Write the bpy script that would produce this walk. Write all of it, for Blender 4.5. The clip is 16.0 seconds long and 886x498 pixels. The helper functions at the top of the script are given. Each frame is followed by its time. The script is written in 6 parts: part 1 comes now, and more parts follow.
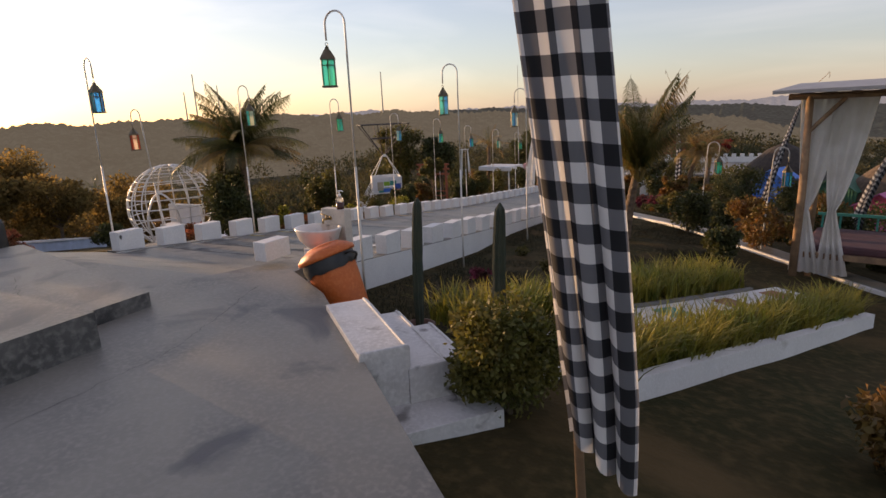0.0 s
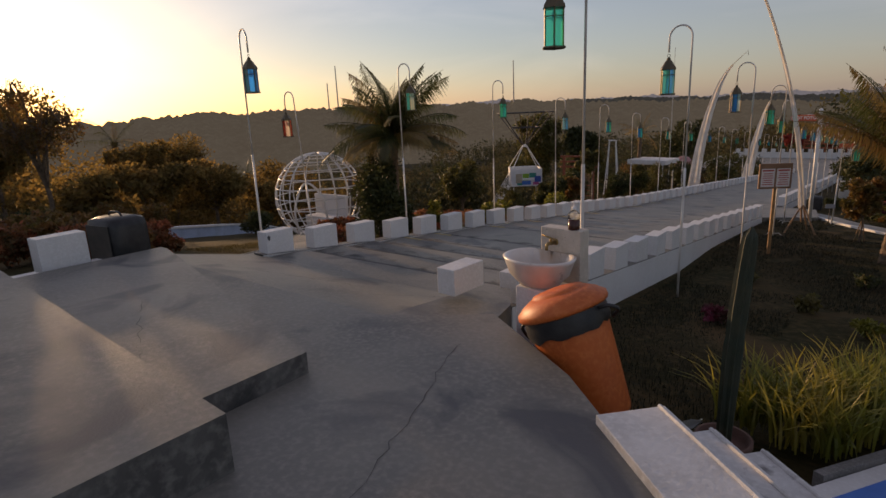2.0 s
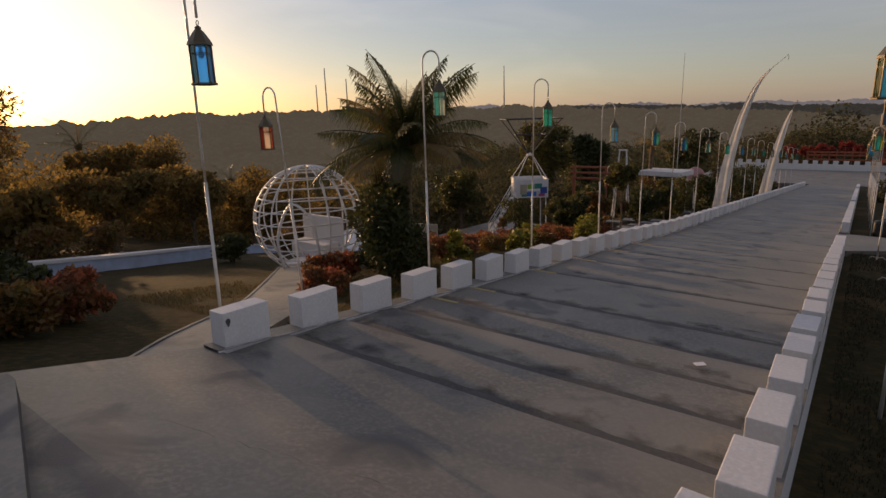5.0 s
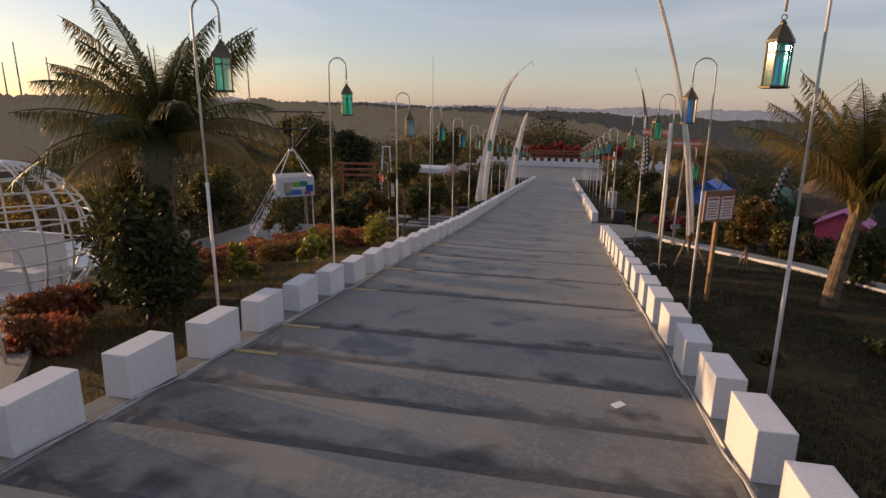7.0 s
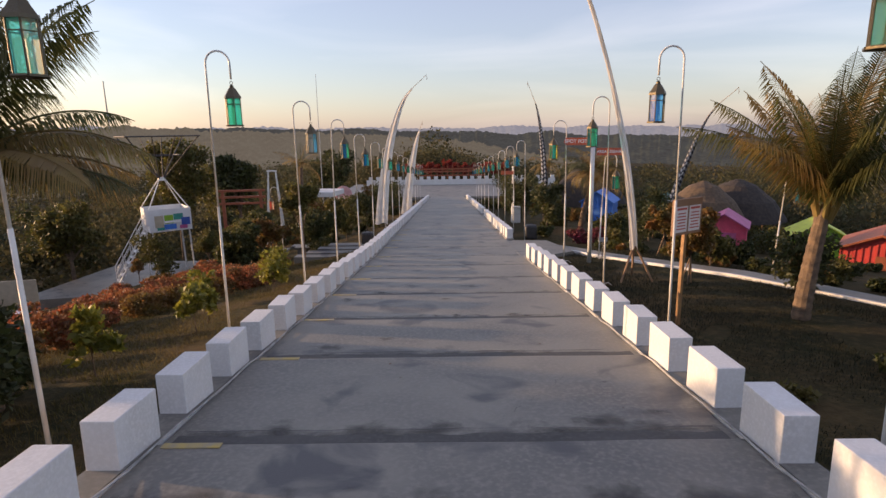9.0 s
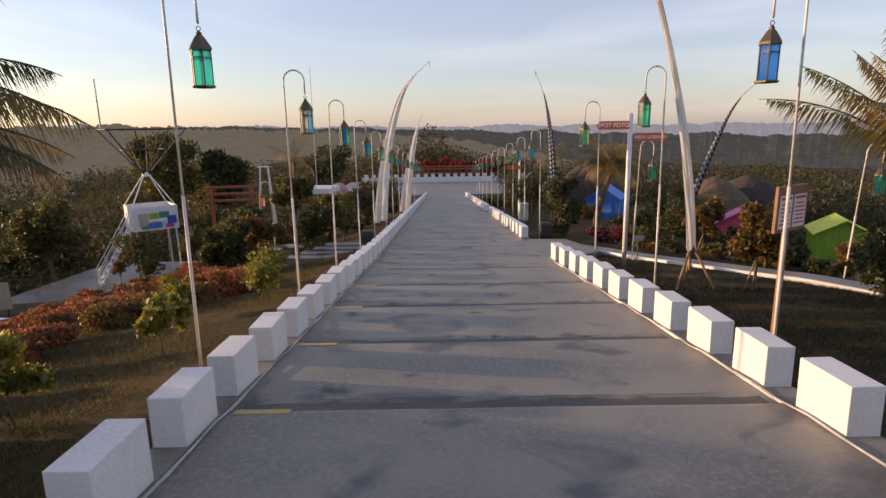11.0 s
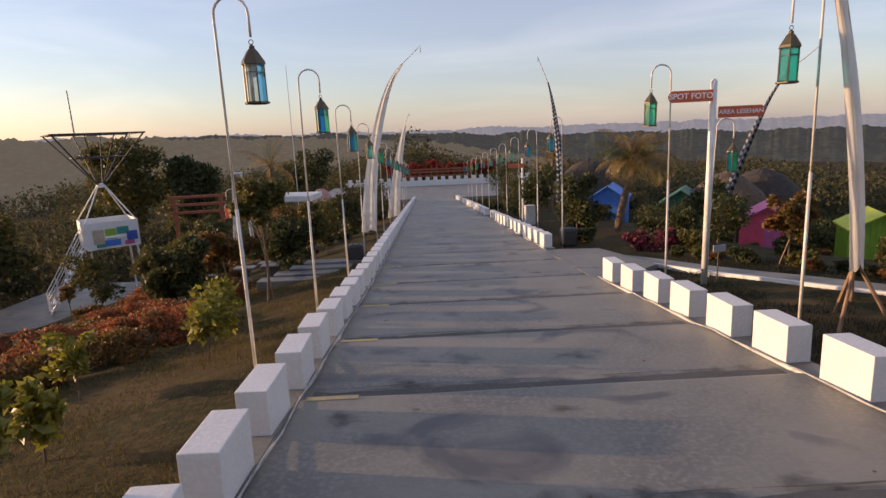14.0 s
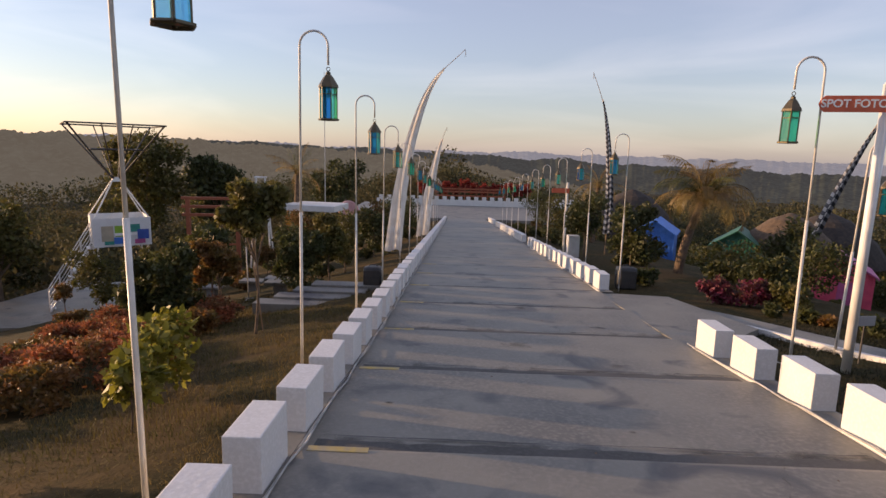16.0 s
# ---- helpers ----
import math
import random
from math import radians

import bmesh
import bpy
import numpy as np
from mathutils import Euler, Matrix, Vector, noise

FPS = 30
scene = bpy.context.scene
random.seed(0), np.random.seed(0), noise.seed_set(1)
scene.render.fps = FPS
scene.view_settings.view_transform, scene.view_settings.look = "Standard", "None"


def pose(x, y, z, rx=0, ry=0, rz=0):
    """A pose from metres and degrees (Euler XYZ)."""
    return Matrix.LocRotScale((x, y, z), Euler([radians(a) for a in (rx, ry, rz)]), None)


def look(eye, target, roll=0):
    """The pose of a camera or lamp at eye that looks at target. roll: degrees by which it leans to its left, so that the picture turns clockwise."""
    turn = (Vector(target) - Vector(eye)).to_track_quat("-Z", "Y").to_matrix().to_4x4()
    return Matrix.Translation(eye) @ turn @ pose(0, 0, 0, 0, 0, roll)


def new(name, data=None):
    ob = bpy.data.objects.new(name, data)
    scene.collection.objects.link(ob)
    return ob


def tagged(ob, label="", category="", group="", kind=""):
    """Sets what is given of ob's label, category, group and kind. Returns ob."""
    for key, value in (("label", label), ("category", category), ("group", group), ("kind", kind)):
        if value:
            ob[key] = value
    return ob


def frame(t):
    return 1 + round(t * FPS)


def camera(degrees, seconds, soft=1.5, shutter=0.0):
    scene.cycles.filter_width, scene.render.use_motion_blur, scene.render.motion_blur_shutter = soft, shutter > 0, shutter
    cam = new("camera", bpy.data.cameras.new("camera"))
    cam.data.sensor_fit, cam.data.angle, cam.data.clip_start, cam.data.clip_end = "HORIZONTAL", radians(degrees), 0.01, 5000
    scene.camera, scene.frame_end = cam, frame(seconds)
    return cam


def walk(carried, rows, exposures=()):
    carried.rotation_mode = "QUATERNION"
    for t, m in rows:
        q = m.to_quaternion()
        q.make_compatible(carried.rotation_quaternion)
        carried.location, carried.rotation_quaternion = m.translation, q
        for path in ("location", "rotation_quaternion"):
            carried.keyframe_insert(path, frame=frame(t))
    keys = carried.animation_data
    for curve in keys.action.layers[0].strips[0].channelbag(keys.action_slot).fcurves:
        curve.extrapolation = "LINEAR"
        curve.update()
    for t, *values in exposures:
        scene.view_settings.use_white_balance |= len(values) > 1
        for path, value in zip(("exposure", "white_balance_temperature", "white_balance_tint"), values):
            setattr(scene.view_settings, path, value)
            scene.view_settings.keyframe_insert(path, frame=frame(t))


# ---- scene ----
cam = camera(77.1, 16.0)
# seconds, eye, target, roll
ROWS = [
    (0, (7.046, 0.621, 2.07), (6.2, 2.372, 1.601), -2.64),
    (0.5, (6.488, 1.019, 2.046), (5.373, 2.604, 1.553), -2.31),
    (1, (5.974, 1.327, 2.007), (4.724, 2.797, 1.478), -1.90),
    (1.5, (5.484, 1.584, 2.016), (4.212, 3.039, 1.503), -2.30),
    (2, (5.004, 2.004, 1.992), (3.791, 3.52, 1.508), -2.63),
    (2.5, (4.474, 2.574, 2.004), (3.332, 4.153, 1.556), -2.98),
    (3, (4.121, 3.13, 1.979), (3.026, 4.764, 1.618), -2.80),
    (3.5, (3.758, 3.475, 2.016), (2.652, 5.101, 1.654), -1.95),
    (4, (3.233, 3.683, 2.05), (2.032, 5.223, 1.618), -1.40),
    (6.5, (1.302, 4.946, 1.98), (0.396, 6.64, 1.427), -0.60),
    (7, (0.878, 5.329, 1.874), (0.476, 7.225, 1.384), 0.70),
    (7.5, (0.746, 5.819, 1.897), (0.61, 7.759, 1.432), -0.50),
    (8, (0.442, 6.206, 1.803), (0.386, 8.156, 1.361), -0.80),
    (8.5, (0.181, 6.642, 1.721), (0.149, 8.596, 1.298), -1.00),
    (9, (0.011, 7.074, 1.657), (-0.008, 9.029, 1.238), -0.90),
    (11.5, (-0.515, 9.289, 1.291), (-0.499, 11.243, 0.863), -1.00),
    (12, (-0.595, 9.813, 1.266), (-0.495, 11.757, 0.807), -1.00),
    (12.5, (-0.685, 10.348, 1.148), (-0.464, 12.292, 0.735), 0.00),
    (13, (-0.752, 11.033, 1.006), (-0.545, 12.979, 0.596), -0.80),
    (13.5, (-0.844, 11.523, 1.018), (-0.736, 13.472, 0.587), -1.60),
    (14, (-0.938, 11.991, 0.968), (-0.886, 13.948, 0.556), -2.40),
    (14.5, (-0.95, 12.704, 0.873), (-0.904, 14.669, 0.508), -1.90),
    (15, (-0.987, 13.315, 0.831), (-0.883, 15.281, 0.475), -0.60),
    (15.5, (-0.989, 13.855, 0.798), (-0.814, 15.814, 0.437), 0.20),
    (16, (-1.009, 14.403, 0.715), (-1.055, 16.373, 0.374), 1.60),
]
EXPOSURES = [(0.0, 0.38, 8000), (1.5, -0.35, 7900), (4.0, -0.36, 8200), (6.4, -0.48, 8000), (7.0, 0.08, 7700), (8.0, 0.55, 7400), (9.0, 0.58, 7350), (12.0, 0.48, 7350), (13.5, 0.44, 7300), (15.0, 0.35, 7300), (16.0, 0.4, 7300)]
walk(cam, [(t, look(eye, target, roll)) for t, eye, target, roll in ROWS],
     [(t, e, k, 20) for t, e, k in EXPOSURES])

# ---- light ----
SUN_AZIMUTH, SUN_HEIGHT = radians(77.75), radians(6.4)   # turned from +y towards -x
world = bpy.data.worlds.new("world")
scene.world = world
world.use_nodes = True
wn, wl = world.node_tree.nodes, world.node_tree.links
wn.clear()
sky = wn.new("ShaderNodeTexSky")
sky.sky_type, sky.sun_disc = "NISHITA", False
sky.sun_elevation, sky.sun_rotation = SUN_HEIGHT, -SUN_AZIMUTH
sky.air_density, sky.dust_density, sky.ozone_density = 1.0, 0.8, 3.0
bg = wn.new("ShaderNodeBackground")
bg.inputs["Strength"].default_value = 0.15
wout = wn.new("ShaderNodeOutputWorld")
veil = wn.new("ShaderNodeMix")   # thin high haze over the whole sky
veil.data_type, veil.blend_type = "RGBA", "ADD"
veil.inputs[0].default_value = 1.0
veil.inputs[7].default_value = (1.25, 1.23, 1.58, 1)
wl.new(sky.outputs[0], veil.inputs[6])
air = wn.new("ShaderNodeTexCoord")   # thin streaks of cirrus
stretch = wn.new("ShaderNodeMapping")
stretch.inputs["Rotation"].default_value, stretch.inputs["Scale"].default_value = (0.15, 0.1, 0.5), (1.0, 2.6, 7.0)
streak = wn.new("ShaderNodeTexNoise")
streak.inputs["Scale"].default_value, streak.inputs["Detail"].default_value, streak.inputs["Distortion"].default_value = 1.7, 7, 0.7
thin = wn.new("ShaderNodeMapRange")
thin.inputs[1].default_value, thin.inputs[2].default_value, thin.inputs[4].default_value = 0.44, 0.80, 0.5
cirrus = wn.new("ShaderNodeMix")
cirrus.data_type, cirrus.blend_type = "RGBA", "ADD"
cirrus.inputs[7].default_value = (1.5, 1.3, 1.15, 1)
wl.new(air.outputs["Generated"], stretch.inputs[0])
wl.new(stretch.outputs[0], streak.inputs["Vector"])
wl.new(streak.outputs["Fac"], thin.inputs[0])
wl.new(thin.outputs[0], cirrus.inputs[0])
wl.new(veil.outputs[2], cirrus.inputs[6])
wl.new(cirrus.outputs[2], bg.inputs[0])
wl.new(bg.outputs[0], wout.inputs[0])

sun_data = bpy.data.lights.new("sun", "SUN")
sun_data.energy, sun_data.angle, sun_data.color = 4.5, radians(0.9), (1.0, 0.70, 0.42)
sun = new("sun", sun_data)
to_sun = Vector((-math.sin(SUN_AZIMUTH) * math.cos(SUN_HEIGHT), math.cos(SUN_AZIMUTH) * math.cos(SUN_HEIGHT), math.sin(SUN_HEIGHT)))
sun.matrix_world = look(to_sun * 50, (0, 0, 0))


# ---- materials ----
def material(name, base, rough=0.7, second=None, scale=3.0, detail=None, detail_scale=40.0, bump=0.0, bump_scale=60.0, metal=0.0,
             spots=None, spot_scale=1.5, spot_cut=0.62, leaf=0.0, vary=0.0, spec=0.5):
    """A surface with broad patches (second), fine grain (detail), stains (spots) and relief."""
    m = bpy.data.materials.new(name)
    m.use_nodes = True
    n, l = m.node_tree.nodes, m.node_tree.links
    b = n["Principled BSDF"]
    b.inputs["Roughness"].default_value, b.inputs["Metallic"].default_value = rough, metal
    b.inputs["Specular IOR Level"].default_value = spec
    tc = n.new("ShaderNodeTexCoord")
    geo = n.new("ShaderNodeNewGeometry")
    where = geo.outputs["Position"]
    col = n.new("ShaderNodeRGB")
    col.outputs[0].default_value = (*base, 1)
    out = col.outputs[0]

    def mixed(a, bcol, scl, lo, hi, dist=0.0):
        t = n.new("ShaderNodeTexNoise")
        t.inputs["Scale"].default_value, t.inputs["Detail"].default_value = scl, 5
        t.inputs["Distortion"].default_value = dist
        l.new(where, t.inputs["Vector"])
        r = n.new("ShaderNodeMapRange")
        r.inputs[1].default_value, r.inputs[2].default_value = lo, hi
        l.new(t.outputs["Fac"], r.inputs[0])
        x = n.new("ShaderNodeMix")
        x.data_type = "RGBA"
        l.new(r.outputs[0], x.inputs[0])
        l.new(a, x.inputs[6])
        x.inputs[7].default_value = (*bcol, 1)
        return x.outputs[2]

    if second:
        out = mixed(out, second, scale, 0.35, 0.65)
    if detail:
        out = mixed(out, detail, detail_scale, 0.45, 0.75)
    if spots:
        out = mixed(out, spots, spot_scale, spot_cut, spot_cut + 0.1, 0.6)
    if vary:
        info = n.new("ShaderNodeObjectInfo") if vary < 1 else None
        rnd = info.outputs["Random"] if info else geo.outputs["Random Per Island"]
        amount = vary if vary < 1 else vary - 1
        r = n.new("ShaderNodeMapRange")
        r.inputs[3].default_value, r.inputs[4].default_value = 1 - amount, 1 + amount
        l.new(rnd, r.inputs[0])
        hsv = n.new("ShaderNodeHueSaturation")
        l.new(out, hsv.inputs["Color"])
        l.new(r.outputs[0], hsv.inputs["Value"])
        out = hsv.outputs[0]
    l.new(out, b.inputs["Base Color"])
    if bump:
        t = n.new("ShaderNodeTexNoise")
        t.inputs["Scale"].default_value, t.inputs["Detail"].default_value = bump_scale, 6
        l.new(where, t.inputs["Vector"])
        bp = n.new("ShaderNodeBump")
        bp.inputs["Strength"].default_value, bp.inputs["Distance"].default_value = bump, 0.02
        l.new(t.outputs["Fac"], bp.inputs["Height"])
        l.new(bp.outputs[0], b.inputs["Normal"])
    if leaf:
        tr = n.new("ShaderNodeBsdfTranslucent")
        l.new(out, tr.inputs["Color"])
        ms = n.new("ShaderNodeMixShader")
        ms.inputs[0].default_value = leaf
        l.new(b.outputs[0], ms.inputs[1])
        l.new(tr.outputs[0], ms.inputs[2])
        l.new(ms.outputs[0], n["Material Output"].inputs["Surface"])
    return m


def glass(name, colour):
    """A thin pane of tinted glass."""
    m = bpy.data.materials.new(name)
    m.use_nodes = True
    n, l = m.node_tree.nodes, m.node_tree.links
    n.remove(n["Principled BSDF"])
    tr, tl, gl = n.new("ShaderNodeBsdfTransparent"), n.new("ShaderNodeBsdfTranslucent"), n.new("ShaderNodeBsdfGlossy")
    tr.inputs[0].default_value = (*colour, 1)
    tl.inputs[0].default_value = (*colour, 1)
    gl.inputs["Roughness"].default_value = 0.08
    fr = n.new("ShaderNodeFresnel")
    fr.inputs[0].default_value = 1.45
    a, b = n.new("ShaderNodeMixShader"), n.new("ShaderNodeMixShader")
    a.inputs[0].default_value = 0.3
    l.new(tr.outputs[0], a.inputs[1])
    l.new(tl.outputs[0], a.inputs[2])
    l.new(fr.outputs[0], b.inputs[0])
    l.new(a.outputs[0], b.inputs[1])
    l.new(gl.outputs[0], b.inputs[2])
    l.new(b.outputs[0], n["Material Output"].inputs["Surface"])
    return m


def thinning_dark(name, colour, mottle, edge, thick=0.85):
    """Dark mottle that thins out across its strip (UV v from the thick side to the rim)."""
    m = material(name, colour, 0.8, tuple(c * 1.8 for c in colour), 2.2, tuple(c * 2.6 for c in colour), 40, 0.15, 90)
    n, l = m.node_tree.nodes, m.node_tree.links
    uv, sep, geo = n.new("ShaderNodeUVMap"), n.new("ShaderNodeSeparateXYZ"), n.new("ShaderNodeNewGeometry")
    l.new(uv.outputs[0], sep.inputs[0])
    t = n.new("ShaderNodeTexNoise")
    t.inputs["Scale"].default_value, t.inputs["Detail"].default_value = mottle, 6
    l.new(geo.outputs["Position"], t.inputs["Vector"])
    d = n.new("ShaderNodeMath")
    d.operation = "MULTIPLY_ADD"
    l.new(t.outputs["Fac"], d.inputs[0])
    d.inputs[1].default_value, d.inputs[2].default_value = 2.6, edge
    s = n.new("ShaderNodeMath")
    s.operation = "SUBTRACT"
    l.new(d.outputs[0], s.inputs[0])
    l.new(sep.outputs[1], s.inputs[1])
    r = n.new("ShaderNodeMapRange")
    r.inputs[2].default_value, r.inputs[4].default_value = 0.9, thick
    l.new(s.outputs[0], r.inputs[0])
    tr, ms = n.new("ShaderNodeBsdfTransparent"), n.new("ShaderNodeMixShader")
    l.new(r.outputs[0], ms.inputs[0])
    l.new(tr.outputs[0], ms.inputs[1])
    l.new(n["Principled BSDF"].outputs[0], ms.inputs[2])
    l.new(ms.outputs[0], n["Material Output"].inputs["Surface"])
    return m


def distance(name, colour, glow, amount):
    """Far land as a backdrop: evening haze is put into it as a little glow."""
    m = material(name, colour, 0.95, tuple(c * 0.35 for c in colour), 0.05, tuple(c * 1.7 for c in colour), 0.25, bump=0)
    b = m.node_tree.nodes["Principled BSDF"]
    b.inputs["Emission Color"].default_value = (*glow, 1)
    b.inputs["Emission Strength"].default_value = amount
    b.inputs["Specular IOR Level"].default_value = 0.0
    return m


CONCRETE = material("concrete", (0.215, 0.204, 0.172), 0.53, (0.135, 0.132, 0.119), 1.0, (0.24, 0.224, 0.195), 28, 0.12, 60, spots=(0.085, 0.085, 0.087), spot_scale=1.3, spot_cut=0.57)
CONCRETE_DARK = material("old_concrete", (0.22, 0.21, 0.20), 0.8, (0.13, 0.13, 0.12), 2.5, (0.3, 0.29, 0.27), 60, 0.4, 90)
DARK_EDGE = thinning_dark("dark_edge", (0.04, 0.039, 0.037), 3.4, -0.70, 0.9)
SPLASH = thinning_dark("dark_splash", (0.03, 0.03, 0.03), 7.0, -0.6, 0.6)
# darker base with stains, for the vertical faces of the terrace steps
RISER_DARK = material("dark_stained_riser", (0.13, 0.125, 0.115), 0.85, (0.06, 0.058, 0.055), 3.0, (0.19, 0.18, 0.165), 18, 0.3, 40, spots=(0.04, 0.04, 0.04), spot_scale=2.2, spot_cut=0.58)
WHITE_WORN = material("worn_white_paint", (0.64, 0.63, 0.61), 0.65, (0.5, 0.49, 0.47), 3.0, (0.7, 0.69, 0.67), 30, 0.2, 40, spots=(0.22, 0.21, 0.2), spot_scale=4.0, spot_cut=0.6)
DARK_MARK = material("dark_mark", (0.055, 0.055, 0.052), 0.75, (0.085, 0.083, 0.08), 2.2, (0.10, 0.098, 0.094), 30, 0.2, 90)
WHITE = material("white_paint", (0.70, 0.69, 0.67), 0.6, (0.63, 0.62, 0.6), 2.0, (0.76, 0.75, 0.74), 40, 0.12, 35, spots=(0.5, 0.48, 0.44), spot_scale=3.0, spot_cut=0.7)
WHITE_METAL = material("white_metal", (0.78, 0.77, 0.74), 0.4, (0.66, 0.64, 0.6), 4, bump=0.05)
GALVANISED = material("painted_pole", (0.72, 0.70, 0.66), 0.45, (0.55, 0.5, 0.44), 3, spots=(0.4, 0.26, 0.15), spot_scale=6, spot_cut=0.72)
ROPE = material("white_cable", (0.5, 0.49, 0.47), 0.6, (0.25, 0.25, 0.24), 6)
YELLOW = material("worn_yellow_paint", (0.50, 0.37, 0.11), 0.7, (0.32, 0.29, 0.22), 9, bump=0.2)
GROUND = material("dry_grass_soil", (0.050, 0.037, 0.016), 0.95, (0.028, 0.029, 0.011), 0.9, (0.085, 0.06, 0.026), 9, 0.8, 25, spots=(0.10, 0.066, 0.03), spot_scale=0.35, spot_cut=0.55, spec=0.1)
GRASS = material("dry_grass_blades", (0.085, 0.078, 0.022), 0.8, (0.15, 0.105, 0.034), 1.2, leaf=0.35, vary=1.35)
IRIS = material("yellow_green_blades", (0.15, 0.175, 0.027), 0.5, (0.31, 0.25, 0.04), 2, leaf=0.45, vary=1.3)
# green lawn blades, darkened in colour to carry the shade of the parapet
GRASS_SHADED = material("shaded_lawn_blades", (0.016, 0.02, 0.008), 0.8, (0.028, 0.026, 0.010), 1.2, leaf=0.3, vary=1.35)
LEAF_DARK = material("dark_green_leaves", (0.046, 0.060, 0.018), 0.6, (0.07, 0.07, 0.02), 2.5, leaf=0.35, vary=1.4)
LEAF_MID = material("olive_leaves", (0.085, 0.092, 0.023), 0.6, (0.13, 0.105, 0.028), 2.5, leaf=0.4, vary=1.4)
LEAF_ORANGE = material("orange_tipped_leaves", (0.13, 0.10, 0.025), 0.55, (0.22, 0.10, 0.03), 3, leaf=0.4, vary=1.35)
LEAF_RED = material("red_brown_leaves", (0.38, 0.11, 0.05), 0.65, (0.13, 0.085, 0.03), 3.5, leaf=0.42, vary=1.4)
LEAF_YELLOW = material("yellow_leaves", (0.27, 0.24, 0.035), 0.5, (0.16, 0.17, 0.03), 3, leaf=0.45, vary=1.3)
THUJA = material("golden_conifer_scales", (0.085, 0.095, 0.018), 0.6, (0.16, 0.13, 0.025), 4, leaf=0.35, vary=1.35)
# glare and haze of the low sun are put into this golden colour
LEAF_SUNNY = material("sun_glare_leaves", (0.27, 0.17, 0.055), 0.7, (0.16, 0.12, 0.04), 1.2, leaf=0.72, vary=1.4)
LEAF_FAR = material("far_woodland", (0.052, 0.06, 0.028), 0.9, (0.09, 0.075, 0.033), 0.12, leaf=0.35, vary=1.3)
PALM_LEAF = material("palm_leaflets", (0.06, 0.078, 0.022), 0.45, (0.11, 0.10, 0.03), 1.5, leaf=0.4, vary=0.25)
PALM_OLD = material("yellowed_palm_leaflets", (0.28, 0.20, 0.06), 0.5, (0.20, 0.125, 0.05), 1.5, leaf=0.45, vary=0.2)
BARK = material("bark", (0.17, 0.12, 0.08), 0.9, (0.09, 0.065, 0.045), 8, bump=0.8, bump_scale=30)
PALM_TRUNK = material("palm_trunk", (0.19, 0.125, 0.075), 0.9, (0.09, 0.062, 0.042), 9, bump=0.8, bump_scale=25)
MAGENTA = material("magenta_flowers", (0.24, 0.03, 0.07), 0.6, (0.08, 0.05, 0.03), 5, leaf=0.4, vary=1.3)
ORANGE = material("orange_plastic", (0.62, 0.13, 0.02), 0.5, (0.5, 0.10, 0.02), 3, (0.66, 0.17, 0.04), 30, 0.05)
BLACK = material("black_plastic", (0.012, 0.012, 0.013), 0.45, (0.03, 0.03, 0.03), 9, bump=0.1)
BRONZE = material("weathered_bronze", (0.10, 0.085, 0.055), 0.45, (0.13, 0.10, 0.06), 12, metal=0.6, bump=0.2)
WOOD = material("orange_wood", (0.36, 0.19, 0.07), 0.6, (0.24, 0.12, 0.05), 9, bump=0.3)
LOG = material("peeled_log", (0.33, 0.20, 0.11), 0.7, (0.2, 0.12, 0.07), 7, bump=0.4)
BOARD_BROWN = material("brown_board", (0.30, 0.16, 0.09), 0.6, (0.22, 0.11, 0.06), 4, bump=0.1)
SIGN_RED = material("sign_orange_red", (0.74, 0.15, 0.07), 0.5, (0.62, 0.12, 0.055), 5)
LETTER = material("white_lettering", (0.88, 0.86, 0.83), 0.5)
PAPER = material("white_sheet", (0.78, 0.72, 0.70), 0.5, (0.7, 0.62, 0.6), 5)
PRINT = material("red_print", (0.5, 0.08, 0.06), 0.6)
CLOTH_WHITE = material("cream_cloth", (0.84, 0.81, 0.76), 0.85, (0.74, 0.70, 0.63), 3, leaf=0.5, bump=0.15)
MATTRESS = material("dark_red_cover", (0.10, 0.04, 0.045), 0.8, (0.07, 0.03, 0.035), 5)
CERAMIC = material("worn_ceramic", (0.76, 0.72, 0.68), 0.3, (0.62, 0.56, 0.5), 5, spots=(0.2, 0.17, 0.15), spot_scale=6, spot_cut=0.66)
SPECKLED = material("speckled_terrazzo", (0.62, 0.54, 0.45), 0.55, (0.52, 0.46, 0.39), 3, (0.66, 0.58, 0.5), 25, 0.1, 60, spots=(0.2, 0.12, 0.07), spot_scale=55, spot_cut=0.64)
BRASS = material("dull_brass", (0.35, 0.24, 0.1), 0.4, (0.2, 0.14, 0.07), 15, metal=0.8)
SOAP = material("dark_soap", (0.05, 0.015, 0.01), 0.25, (0.08, 0.02, 0.012), 5)
CLEAR = glass("clear_plastic", (0.85, 0.87, 0.88))
TERRACOTTA = material("brown_pot", (0.13, 0.06, 0.04), 0.7, (0.09, 0.045, 0.03), 8, bump=0.2)
CACTUS = material("cactus_skin", (0.02, 0.032, 0.018), 0.6, (0.04, 0.045, 0.025), 9, bump=0.3)
PANES = [glass("teal_glass", (0.10, 0.74, 0.80)), glass("blue_glass", (0.12, 0.52, 0.95)), glass("pale_glass", (0.95, 0.92, 0.85)),
         glass("green_glass", (0.22, 0.80, 0.58)), glass("yellow_glass", (0.92, 0.88, 0.30)), glass("red_glass", (0.95, 0.30, 0.24))]
